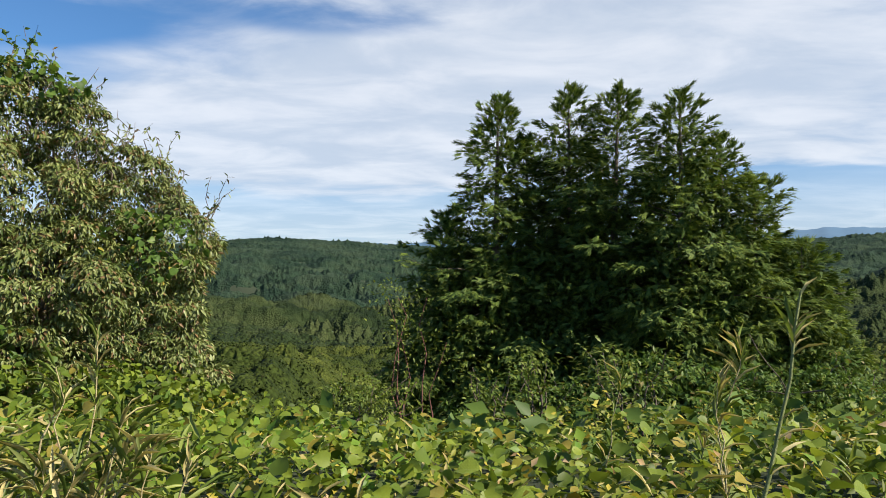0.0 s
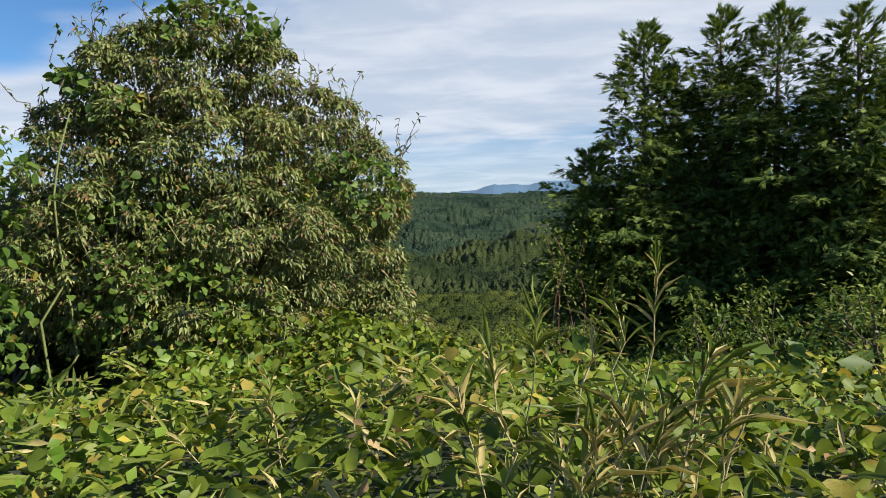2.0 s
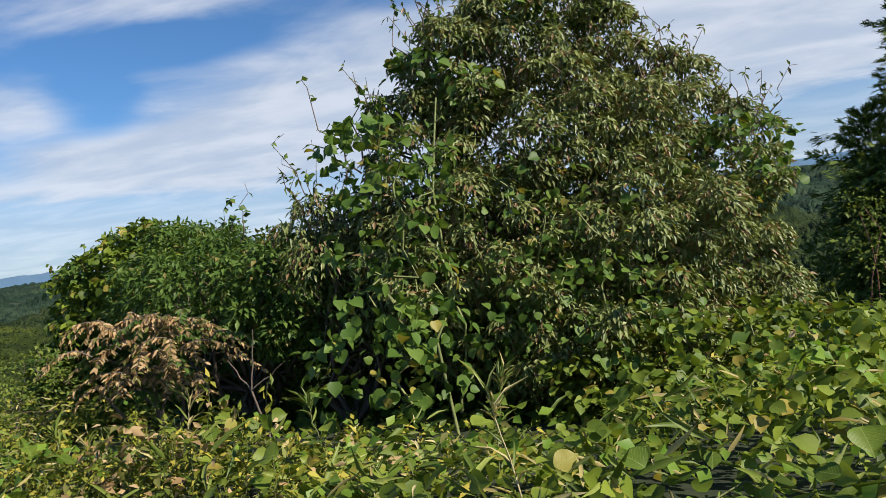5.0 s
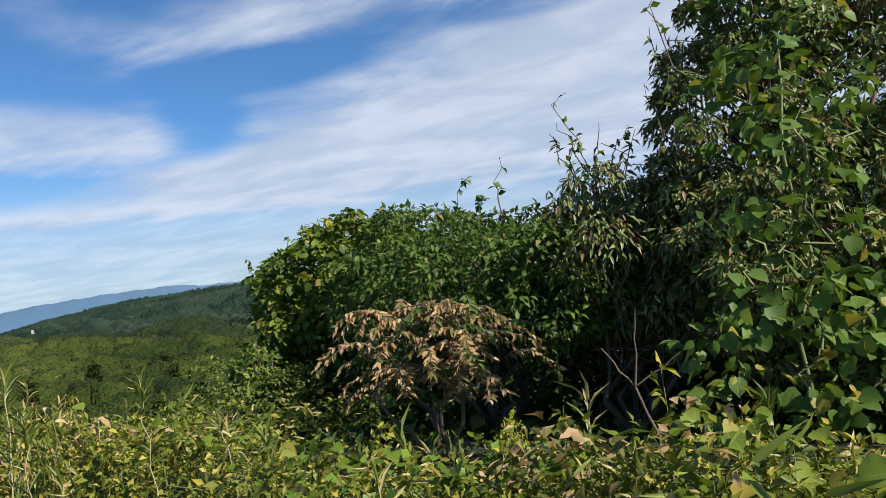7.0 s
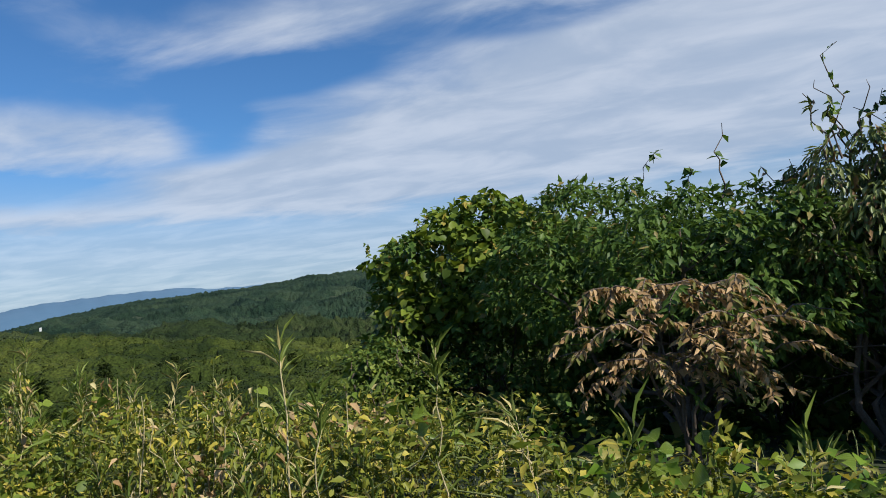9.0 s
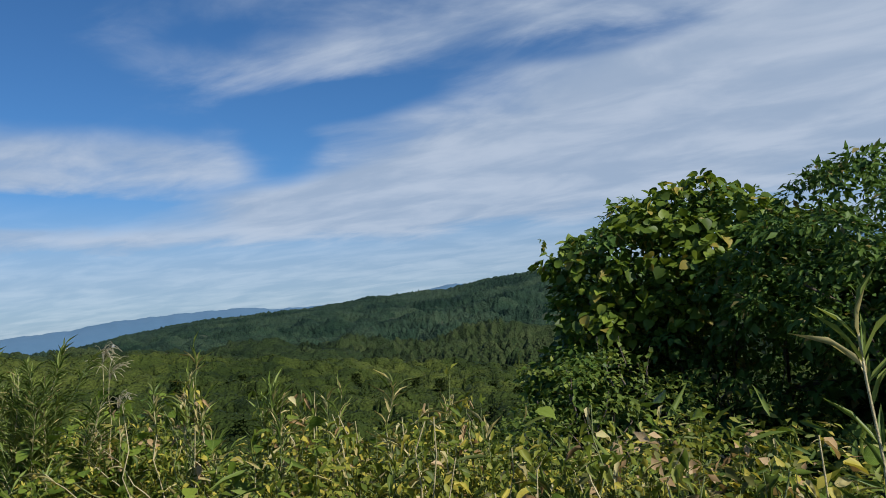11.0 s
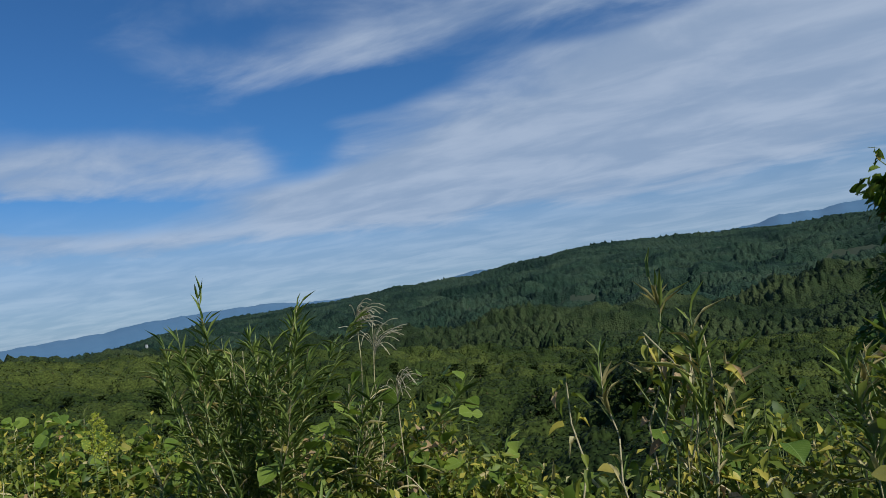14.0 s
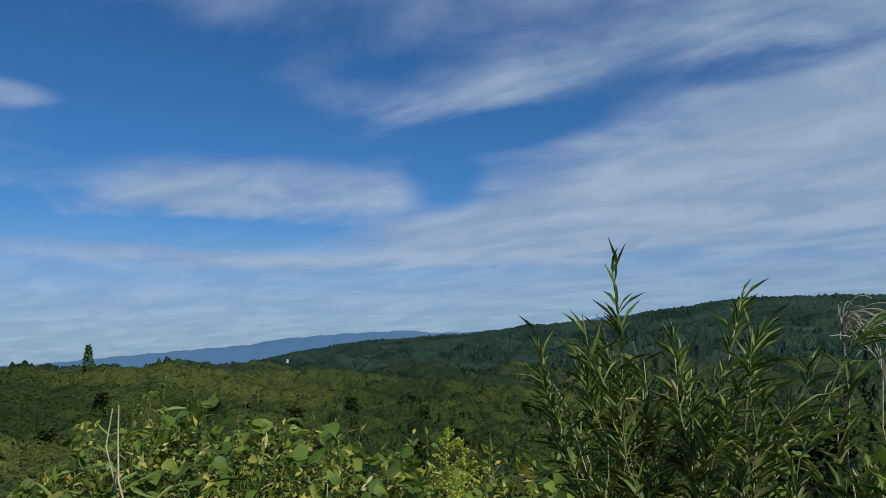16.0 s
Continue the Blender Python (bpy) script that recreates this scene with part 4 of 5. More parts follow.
def carpet(name, label, category, x0, x1, s0, s1, count, shape, length, width, material, seed, droop=0.1, low=0.0, keep=None, lift=0.0):
    rng = np.random.default_rng(seed)
    x = rng.uniform(x0, x1, count)
    y = np.clip(-0.3 * np.clip(x, -24, 4), 0, 6.0) + s0 + (s1 - s0) * rng.random(count) ** 1.25
    if keep is not None:
        ok = keep(x, y, rng)
        x, y = x[ok], y[ok]
    n = len(x)
    z = land(x, y) + lift + cover_height(x, y) * (low + (1 - low) * rng.random(n) ** 0.6)
    d = rng.random(n) * 2 * math.pi
    tilt = rng.normal(-droop, 0.55, n)
    along = np.stack([np.cos(d), np.sin(d), tilt], -1)
    _, own = cells(x, y, 0.34, 9.0)
    lean = np.stack([np.cos(own * 40), np.sin(own * 40), np.zeros(n)], -1)
    up = unit(np.array([0.1, -0.45, 0.85]) + 0.5 * lean + rng.normal(0, 0.6, (n, 3)))
    k = 0.45 + 0.75 * rng.random(n)
    ob = part(name, leaves(Geo(), shape, np.stack([x, y, z], -1), along, up, length * k, width * k), material)
    return tagged(ob, label, category, kind="stuff")


sunny = lambda x, y, rng: ~((path_side(x, y) > 4.0 + rng.normal(0, 0.25, len(x))) & (x > -12) & (x < -5.8) & (rng.random(len(x)) < 0.75))
def clumps_only(x, y, rng):
    d, own = cells(x, y, 0.62, 5.0)
    return (d < 0.46 + 0.16 * own + rng.normal(0, 0.06, len(x))) | (rng.random(len(x)) < 0.22)


kud = lambda x, y, rng: (fbm(x, y, 2.2, 5.0) + np.interp(x, [-20, -19, -11, -8, -5], [0.6, -0.45, -0.4, 0.15, 0.4]) + rng.normal(0, 0.25, len(x))) > 0.0
weedy = lambda x, y, rng: (fbm(x, y, 2.2, 5.0) + np.interp(x, [-20, -19, -9, -6], [0.3, -0.8, -0.8, 0.3]) + rng.normal(0, 0.25, len(x))) < 0.15
carpet("kudzu_cover", "carpet of bright green kudzu leaves on the bank", "ground cover", -25, 9, 1.4, 9.0, 48000, LEAF_BROAD, 0.106, 0.100, M_KUDZU, 91, keep=lambda x, y, rng: kud(x, y, rng) & sunny(x, y, rng) & clumps_only(x, y, rng))
carpet("weed_cover", "tangle of small yellow-green weeds on the bank", "ground cover", -25, 9, 1.3, 9.0, 72000, LEAF_OVAL, 0.088, 0.046, M_WEED, 92, keep=lambda x, y, rng: weedy(x, y, rng) & sunny(x, y, rng) & clumps_only(x, y, rng))
carpet("slope_cover", "undergrowth on the falling slope", "ground cover", -32, 16, 7.0, 30.0, 13000, LEAF_OVAL, 0.3, 0.2, M_BUSH, 93)
carpet("bamboo_undergrowth", "green dwarf bamboo leaves among the kudzu", "ground cover", -24, 8, 1.4, 5.0, 6500, LEAF_BLADE, 0.24, 0.030, M_SASA, 96, -0.2, 0.6, lift=0.03, keep=lambda x, y, rng: fbm(x, y, 1.4, 6.0) > 0.05)
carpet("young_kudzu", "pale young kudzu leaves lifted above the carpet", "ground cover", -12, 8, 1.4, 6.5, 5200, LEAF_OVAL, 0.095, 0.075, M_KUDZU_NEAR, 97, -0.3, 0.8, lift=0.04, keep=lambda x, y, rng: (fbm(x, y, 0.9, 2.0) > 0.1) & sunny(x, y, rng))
carpet("brown_litter", "withered brown leaves caught in the kudzu", "ground cover", -9, 8, 2.4, 5.5, 1500, LEAF_OVAL, 0.09, 0.05, M_BROWN, 98, 0.3, 0.7, lift=0.02, keep=lambda x, y, rng: fbm(x, y, 0.7, 4.0) > 0.15)
carpet("dry_litter", "dry straw-coloured bamboo leaves among the weeds", "ground cover", -24, 9, 1.3, 6.0, 5200, LEAF_BLADE, 0.17, 0.022, M_STRAW, 94, 0.1, 0.4)


# ---- canes, weeds and flowers ----
def blade_mesh(name, length, width, bend, material):
    g = Geo()
    v, f = LEAF_BLADE
    p = np.stack([v[:, 0] * width, v[:, 1] * length, v[:, 2] * length - bend * length * v[:, 1] ** 2], -1)
    me = g.add(p, f).mesh(name)
    me.materials.append(material)
    return me


BLADES_GREEN = [blade_mesh("leaf", 0.20 + 0.03 * i, 0.022 + 0.003 * (i % 3), 0.02 + 0.04 * i, M_SASA) for i in range(4)]
BLADES_DRY = [blade_mesh("leaf", 0.17 + 0.03 * i, 0.026, 0.1 + 0.15 * i, M_STRAW) for i in range(4)]


def set_leaf(mesh, parent, at, along, up, scale):
    ob = new("leaf", mesh)
    y = Vector(along).normalized()
    x = y.cross(Vector(up))
    x = x.normalized() if x.length > 1e-4 else Vector((1, 0, 0))
    z = x.cross(y)
    ob.parent = parent
    ob.matrix_basis = Matrix.Translation(at) @ Matrix((x, y, z)).transposed().to_4x4() @ Matrix.Scale(scale, 4)
    return ob


def bamboo_cane(foot, tip, seed, dry=0.2, leaf_count=11, thick=0.006, size=1.0, label="", fan=True):
    """One cane of dwarf bamboo: a jointed stem and long leaves, the upper ones in a fan."""
    rng = np.random.default_rng(seed)
    foot = np.array([foot[0], foot[1], ground_at(foot[0], foot[1]) - 0.03])
    tip = np.array(tip, float)
    cane = thing("bamboo_cane", foot, label or ("dry straw-coloured dwarf bamboo cane with curled leaves" if dry > 0.5 else "green dwarf bamboo cane with long pointed leaves"), "bamboo", "bamboo canes")
    p = bent(foot, tip, rng, n=9, wob=0.025, sag=-0.03)
    part("stem", tube(Geo(), p - foot, np.linspace(thick, thick * 0.45, 9), 5), M_DRYSTEM if rng.random() < 0.35 + dry * 0.6 else M_STEM, cane, smooth=True)
    axis = unit(p[-1] - p[-2])
    for i in range(leaf_count):
        top = fan and i < min(12, leaf_count * 0.5)
        w = rng.uniform(0.82, 1.0) if top else rng.uniform(0.35, 0.95)
        q = np.array([np.interp(w, np.linspace(0, 1, 9), p[:, j]) for j in range(3)]) - foot
        a = rng.uniform(0, 2 * math.pi)
        out = np.array([math.cos(a), math.sin(a), 0])
        d = axis * rng.uniform(0.8, 1.2) + out * rng.uniform(0.25, 0.6) if top else out * rng.uniform(0.4, 0.85) + axis * rng.uniform(0.5, 1.3)
        kind = BLADES_DRY if rng.random() < dry else BLADES_GREEN
        set_leaf(kind[rng.integers(0, 4)], cane, q, d, np.array([0, 0, 1.0]) + rng.normal(0, 0.25, 3), size * rng.uniform(0.65, 1.1))
    return cane


# canes that stand out: foot, tip, dryness, leaves, thickness
CANES = [((1.15, 2.9), (1.47, 3.0, 1.58), 0.7, 9, 0.012), ((1.3, 3.5), (1.42, 3.5, 1.36), 0.5, 18, 0.006), ((1.35, 3.45), (1.28, 3.4, 1.12), 0.6, 12, 0.006),
         ((1.15, 5.3), (1.25, 5.1, 0.98), 0.05, 14, 0.006), ((1.75, 5.2), (1.9, 5.1, 0.85), 0.05, 12, 0.006), ((2.1, 3.4), (2.3, 3.4, 1.0), 0.3, 9, 0.006),
         ((-1.65, 3.38), (-1.55, 3.35, 1.32), 0.55, 14, 0.006), ((-1.72, 3.38), (-1.72, 3.32, 1.2), 0.6, 13, 0.006), ((-1.61, 3.32), (-1.38, 3.26, 1.0), 0.6, 12, 0.006),
         ((-1.98, 3.44), (-1.79, 3.44, 1.1), 0.9, 6, 0.009), ((-1.42, 3.32), (-1.27, 3.32, 0.85), 0.6, 11, 0.006), ((-2.13, 3.32), (-2.02, 3.26, 1.2), 0.6, 16, 0.006),
         ((-2.06, 3.2), (-2.21, 3.14, 1.05), 0.6, 16, 0.006), ((-1.91, 3.08), (-1.83, 3.02, 0.8), 0.6, 16, 0.006), ((-1.38, 3.56), (-1.16, 3.5, 0.75), 0.9, 6, 0.009),
         ((-3.55, 4.7), (-3.5, 4.6, 0.62), 0.8, 9, 0.006), ((-3.3, 4.3), (-3.38, 4.2, 0.6), 0.9, 8, 0.006), ((-3.0, 3.9), (-2.85, 3.9, 0.7), 0.9, 5, 0.009),
         ((-6.3, 4.7), (-6.45, 4.6, 0.78), 0.7, 14, 0.006), ((-6.7, 6.2), (-6.6, 6.3, 0.55), 0.3, 12, 0.006), ((-7.9, 6.4), (-8.0, 6.3, 0.45), 0.05, 14, 0.006),
         ((-12.42, 5.6), (-12.47, 5.69, 1.0), 0.1, 12, 0.007), ((-12.35, 5.7), (-12.25, 5.6, 0.72), 0.2, 12, 0.006), ((-11.95, 6.3), (-11.84, 6.15, 0.9), 0.1, 16, 0.006),
         ((-16.6, 7.8), (-16.6, 7.9, 1.02), 0.45, 10, 0.007), ((-16.5, 7.7), (-16.43, 7.66, 0.86), 0.5, 16, 0.006), ((-16.65, 7.6), (-16.8, 7.7, 0.72), 0.5, 14, 0.006),
         ((-15.2, 8.0), (-15.1, 8.2, 0.66), 0.6, 16, 0.006), ((-15.9, 7.9), (-15.87, 7.96, 0.62), 0.7, 14, 0.006), ((-15.6, 8.0), (-15.4, 8.0, 0.62), 0.5, 12, 0.006),
         ((-14.95, 8.1), (-14.7, 8.2, 0.5), 0.7, 12, 0.006), ((-21.7, 7.5), (-21.86, 7.58, 0.72), 1.0, 0, 0.01), ((-21.75, 7.55), (-21.95, 7.6, 0.7), 1.0, 0, 0.008)]
for i, (foot, tip, dry, n, thick) in enumerate(CANES):
    bamboo_cane(foot, tip, 300 + i, dry, int(n * 1.9), thick, 0.7)


def bamboo_clump():
    """The tall green clump near the end of the walk."""
    rng = np.random.default_rng(131)
    tips = [(-19.44, 8.32, 1.24), (-19.05, 8.82, 1.14), (-19.3, 8.6, 0.95), (-19.6, 8.3, 0.92), (-18.95, 8.7, 0.98), (-19.75, 8.25, 0.8), (-19.85, 8.4, 0.98)]
    for i, tip in enumerate(tips):
        bamboo_cane((-19.4 + rng.normal(0, 0.12), 8.55 + rng.normal(0, 0.1)), tip, 140 + i, 0.05, 60, 0.006, 0.66, "tall green dwarf bamboo cane with many narrow leaves")
    for i in range(26):
        tip = (-19.35 + rng.normal(0, 0.33), 8.5 + rng.normal(0, 0.18), rng.uniform(0.5, 1.1))
        bamboo_cane((-19.3 + rng.normal(0, 0.2), 8.55 + rng.normal(0, 0.1)), tip, 1600 + i, 0.05, 58, 0.005, 0.66, "tall green dwarf bamboo cane with many narrow leaves", False)
    for i in range(12):
        tip = (-18.55 + rng.normal(0, 0.3), 8.7 + rng.normal(0, 0.15), rng.uniform(0.3, 0.6))
        bamboo_cane((-18.7 + rng.normal(0, 0.2), 8.7), tip, 190 + i, 0.1, 20, 0.005, 0.8, "", False)


bamboo_clump()
rng_c = np.random.default_rng(8)
for i in range(10):
    x, y = -1.75 + rng_c.normal(0, 0.2), 3.35 + rng_c.normal(0, 0.12)
    bamboo_cane((x, y), (x + rng_c.normal(0.05, 0.2), y - rng_c.uniform(0, 0.2), rng_c.uniform(0.6, 1.0)), 500 + i, 0.7, 14, 0.005)
rng_c = np.random.default_rng(9)
for i in range(13):
    x, y = rng_c.uniform(-16.7, -15.6), rng_c.uniform(7.6, 8.2)
    bamboo_cane((x, y), (x + rng_c.normal(0, 0.12), y + rng_c.normal(0, 0.08), rng_c.uniform(0.3, 0.72)), 560 + i, rng_c.choice([0.15, 0.4]), 26, 0.005, 0.72)
rng_c = np.random.default_rng(7)
for i in range(46):
    x = rng_c.uniform(-22.5, -8.5) if i < 30 else rng_c.uniform(-8.5, 5)
    y = np.clip(-0.3 * x, 0, 6.0) + rng_c.uniform(2.0, 4.2)
    top = ground_at(x, y) + float(cover_height(np.array([x]), np.array([y]))[0]) + rng_c.uniform(0.0, 0.28 if x < -8.5 else 0.12)
    bamboo_cane((x, y), (x + rng_c.normal(0, 0.14), y + rng_c.normal(0, 0.1), top), 400 + i, rng_c.choice([0.1, 0.4, 0.8]), 10, 0.005, 0.9)

# fallen canes lying on the weeds
for i in range(26):
    x = rng_c.uniform(-22.5, 3.5)
    y = np.clip(-0.3 * x, 0, 6.0) + rng_c.uniform(2.2, 3.8)
    a = rng_c.uniform(-0.5, 0.5) + (math.pi if i % 2 else 0)
    x2, y2 = x + math.cos(a) * rng_c.uniform(0.5, 0.9), y + math.sin(a) * 0.7
    top = ground_at(x2, y2) + float(cover_height(np.array([x2]), np.array([y2]))[0]) + rng_c.uniform(0.02, 0.12)
    bamboo_cane((x, y), (x2, y2, top), 600 + i, 1.0, 5, 0.007, 0.9, "dry fallen bamboo cane lying on the weeds")


def goldenrod(foot, top, seed):
    rng = np.random.default_rng(seed)
    o = np.array([foot[0], foot[1], ground_at(*foot) - 0.02])
    g = thing("goldenrod", o, "goldenrod with a feathery yellow flower head", "flower", "goldenrods")
    tip = np.array([foot[0] + rng.normal(0, 0.03), foot[1], top])
    p = bent(o, tip, rng, n=7, wob=0.02)
    part("stem", tube(Geo(), p - o, np.linspace(0.006, 0.002, 7), 5), M_STEM, g)
    n = 150
    w = rng.random(n) * 0.75
    q = np.stack([np.interp(w, np.linspace(0, 1, 7), p[:, j]) for j in range(3)], -1)
    part("foliage", leaves(Geo(), LEAF_LANCE, q - o, rng.normal(0, 1, (n, 3)) * np.array([1, 1, 0.3]) + np.array([0, 0, 0.3]), np.array([[0, 0, 1.0]]) + rng.normal(0, 0.2, (n, 3)), 0.075, 0.014), M_WEED, g)
    f = Geo()
    for i in range(22):
        a = rng.uniform(0, 2 * math.pi)
        c = np.array([0, 0, top - o[2] - 0.26 * (i / 22)]) + (tip - o) * np.array([1, 1, 0])
        reach = 0.03 + 0.065 * (i / 22)
        s = rng.random((34, 1))
        q = c + np.array([math.cos(a), math.sin(a), 0.55]) * s * reach + rng.normal(0, 0.004, (34, 3))
        leaves(f, LEAF_OVAL, q, rng.normal(0, 1, (34, 3)), rng.normal(0, 1, (34, 3)), 0.011, 0.008)
    part("flower_head", f, M_GOLD, g)


goldenrod((-20.12, 8.02), 0.60, 1)
goldenrod((-20.05, 8.05), 0.56, 2)
goldenrod((-9.45, 6.35), 0.46, 3)


def pampas(foot, top, seed, strands=26, spread=0.22):
    rng = np.random.default_rng(seed)
    o = np.array([foot[0], foot[1], ground_at(*foot) - 0.02])
    g = thing("pampas_grass", o, "dry pampas grass with a bent feathery plume", "grass", "pampas grasses")
    tip = np.array([foot[0] + 0.03, foot[1], top - 0.22])
    p = bent(o, tip, rng, n=7, wob=0.015)
    part("stem", tube(Geo(), p - o, np.linspace(0.005, 0.003, 7), 5), M_DRYSTEM, g)
    for i in range(strands):
        a = rng.normal(0.0, 0.9)
        e = np.array([math.cos(a) - 0.25, 0.6 * math.sin(a), 0]) * rng.uniform(0.35, 1.0) * spread
        s = np.linspace(0, 1, 9)[:, None]
        rise = rng.uniform(0.16, 0.28)
        c = np.array([0.03, 0, top - 0.22 - o[2] - 0.10 * rng.random()]) + e * s ** 1.5 + np.array([0, 0, 1.0]) * (rise * s - rng.uniform(0.3, 1.0) * rise * s ** 3)
        part("strand", tube(Geo(), c, np.linspace(0.0012, 0.0026, 9), 3), M_PLUME, g)
    for i in range(12):
        a = rng.uniform(0, 2 * math.pi)
        q = np.array([rng.normal(0, 0.03), rng.normal(0, 0.03), rng.uniform(0.02, 0.3)])
        set_leaf(BLADES_GREEN[i % 4], g, q, (math.cos(a) * 0.5, math.sin(a) * 0.5, 1.0), (math.cos(a), math.sin(a), 0.3), 2.0)


pampas((-18.72, 8.95), 1.2, 11, 34, 0.32)
pampas((-18.58, 8.9), 1.05, 12, 20, 0.36)
pampas((-18.42, 8.85), 0.76, 13, 18, 0.28)


# tall weeds: upright stems with many small leaves
def tall_weeds():
    rng = np.random.default_rng(17)
    n = 1300
    x = rng.uniform(-24, -7.5, n)
    y = np.clip(-0.3 * x, 0, 6.0) + rng.uniform(1.8, 4.4, n)
    base = land(x, y)
    top = base + cover_height(x, y) * rng.uniform(0.85, 1.25, n)
    st, lf = Geo(), Geo()
    for i in range(n):
        p = bent((x[i], y[i], base[i]), (x[i] + rng.normal(0, 0.08), y[i] + rng.normal(0, 0.08), top[i]), rng, n=4, wob=0.04)
        tube(st, p, np.linspace(0.004, 0.002, 4), 3)
        k = 26
        w = 0.35 + 0.65 * rng.random(k)
        q = np.stack([np.interp(w, np.linspace(0, 1, 4), p[:, j]) for j in range(3)], -1) + rng.normal(0, 0.02, (k, 3))
        leaves(lf, LEAF_OVAL, q, rng.normal(0, 1, (k, 3)) + np.array([0, 0, 0.2]), rng.normal(0, 0.4, (k, 3)) + np.array([0, 0, 1.0]), rng.uniform(0.05, 0.095, k), 0.036)
    w = part("weed_stand", lf, M_WEED)
    tagged(w, "stand of small-leaved yellow-green weeds", "weeds", kind="stuff")
    tagged(part("weed_stems", st, M_STEM), "thin stems of the weeds", "weeds", kind="stuff")


tall_weeds()

def crumpled_mesh(material, twist):
    v, f = LEAF_BROAD
    p = np.stack([v[:, 0] * 0.055 * (1 - 0.3 * twist), v[:, 1] * 0.105, v[:, 2] * 0.15 + 0.02 * np.sin(v[:, 1] * 9 + twist * 3) * v[:, 0]], -1)
    p[:, 2] -= 0.035 * twist * v[:, 1] ** 2
    me = Geo().add(p, f).mesh("leaf")
    me.materials.append(material)
    return me


STALK_LEAVES = [crumpled_mesh(m, k) for m in (M_WEED, M_WEED, M_STRAW, M_BROWN) for k in (0.3, 1.0, 1.8)]


def weed_stalk(foot, top, seed, dry):
    """An upright stalk hung with limp, yellowing leaves."""
    rng = np.random.default_rng(seed)
    o = np.array([foot[0], foot[1], ground_at(*foot) - 0.02])
    st = thing("weed_stalk", o, "withering weed stalk hung with limp yellowing leaves" if dry > 0.4 else "leafy weed stalk with pale green leaves", "weed", "weed stalks")
    tip = np.array([foot[0] + rng.normal(0, 0.12), foot[1] + rng.normal(0, 0.08), top])
    p = bent(o, tip, rng, n=8, wob=0.05) - o
    p[-1, 2] -= 0.06 * rng.random()
    part("stem", tube(Geo(), p, np.linspace(0.0065, 0.003, 8), 5), M_DRYSTEM if rng.random() < dry + 0.2 else M_STEM, st, smooth=True)
    for i in range(int(rng.integers(20, 32))):
        w = 0.3 + 0.7 * rng.random()
        q = np.array([np.interp(w, np.linspace(0, 1, 8), p[:, j]) for j in range(3)])
        a = rng.uniform(0, 2 * math.pi)
        q = q + np.array([math.cos(a), math.sin(a), 0]) * rng.uniform(0.0, 0.07)
        pick = rng.integers(6, 12) if rng.random() < dry * 0.55 else rng.integers(0, 6)
        set_leaf(STALK_LEAVES[pick], st, q, (math.cos(a), math.sin(a), rng.normal(-0.7, 0.5)), np.array([math.cos(a) * 0.6, math.sin(a) * 0.6 - 0.3, 0.7]) + rng.normal(0, 0.3, 3), rng.uniform(0.4, 0.9))


rng_s = np.random.default_rng(77)
for i, (x0, x1, y0, y1, low, high, count, dry) in enumerate([(-15.8, -14.4, 7.8, 8.4, 0.35, 0.75, 17, 0.6), (-16.9, -16.3, 7.6, 7.9, 0.4, 0.85, 8, 0.5), (-14.6, -13.2, 6.4, 7.0, 0.3, 0.7, 11, 0.5),
                                                            (-13.2, -12.0, 5.9, 6.6, 0.25, 0.6, 8, 0.3), (-22.6, -20.8, 7.9, 8.4, 0.1, 0.4, 6, 0.5), (-9.9, -9.3, 6.3, 6.6, 0.25, 0.5, 4, 0.6)]):
    for j in range(count):
        weed_stalk((rng_s.uniform(x0, x1), rng_s.uniform(y0, y1)), rng_s.uniform(low, high), 900 + 40 * i + j, dry)

# crumpled brown leaves among the stems
carpet("withered_litter", "crumpled brown withered leaves among the weeds", "ground cover", -24, -8, 2.4, 3.9, 4200, LEAF_OVAL, 0.10, 0.055, M_BROWN, 95, 0.5, 0.7, lift=0.06,
       keep=lambda x, y, rng: fbm(x, y, 0.8, 8.0) > 0.35)


# ---- trees of the near wood that can be told apart ----
def wood_meshes(kind, seed):
    rng = np.random.default_rng(seed)
    g = Geo()
    if kind == "pine":
        pos, way = [], []
        for t in range(9):
            u = 0.35 + 0.65 * t / 9
            rad = 2.5 * (1 - u) ** 0.7 + 0.4
            for a in np.arange(0, 6.28, 1.05) + rng.random() * 3:
                k = 11
                s = rng.random((k, 1)) ** 0.6
                d = np.array([math.cos(a), math.sin(a), 0.18])
                pos.append(np.array([0, 0, u * 12]) + d * s * rad + rng.normal(0, 0.22, (k, 3)) * np.array([1, 1, 0.4]))
                way.append(d + rng.normal(0, 0.6, (k, 3)))
        pos, way = np.concatenate(pos), np.concatenate(way)
        leaves(g, LEAF_LANCE, pos, way, rng.normal(0, 0.3, pos.shape) + np.array([0, 0, 1.0]), 0.75, 0.5)
    else:
        blobs = [(0, 0, 7.2, 2.4, 2.4, 2.6)] + [(rng.normal(0, 1.4), rng.normal(0, 1.4), rng.uniform(5, 8.2), 1.4, 1.4, 1.3) for _ in range(5)]
        pos, out = clumped(rng, blobs, 46, 9, 0.3, 0.8)
        al, up = toward_sky(rng, out, 0.2)
        leaves(g, LEAF_OVAL, pos, al, up, 0.75, 0.56)
    crown = g.mesh("crown")
    crown.materials.append(M_FOREST)
    t = tube(Geo(), bent((0, 0, -0.5), (0.1, 0, 9.5 if kind == "pine" else 6.5), rng, n=6, wob=0.02), np.linspace(0.2, 0.06, 6), 6).mesh("trunk")
    t.materials.append(M_BARK)
    return crown, t


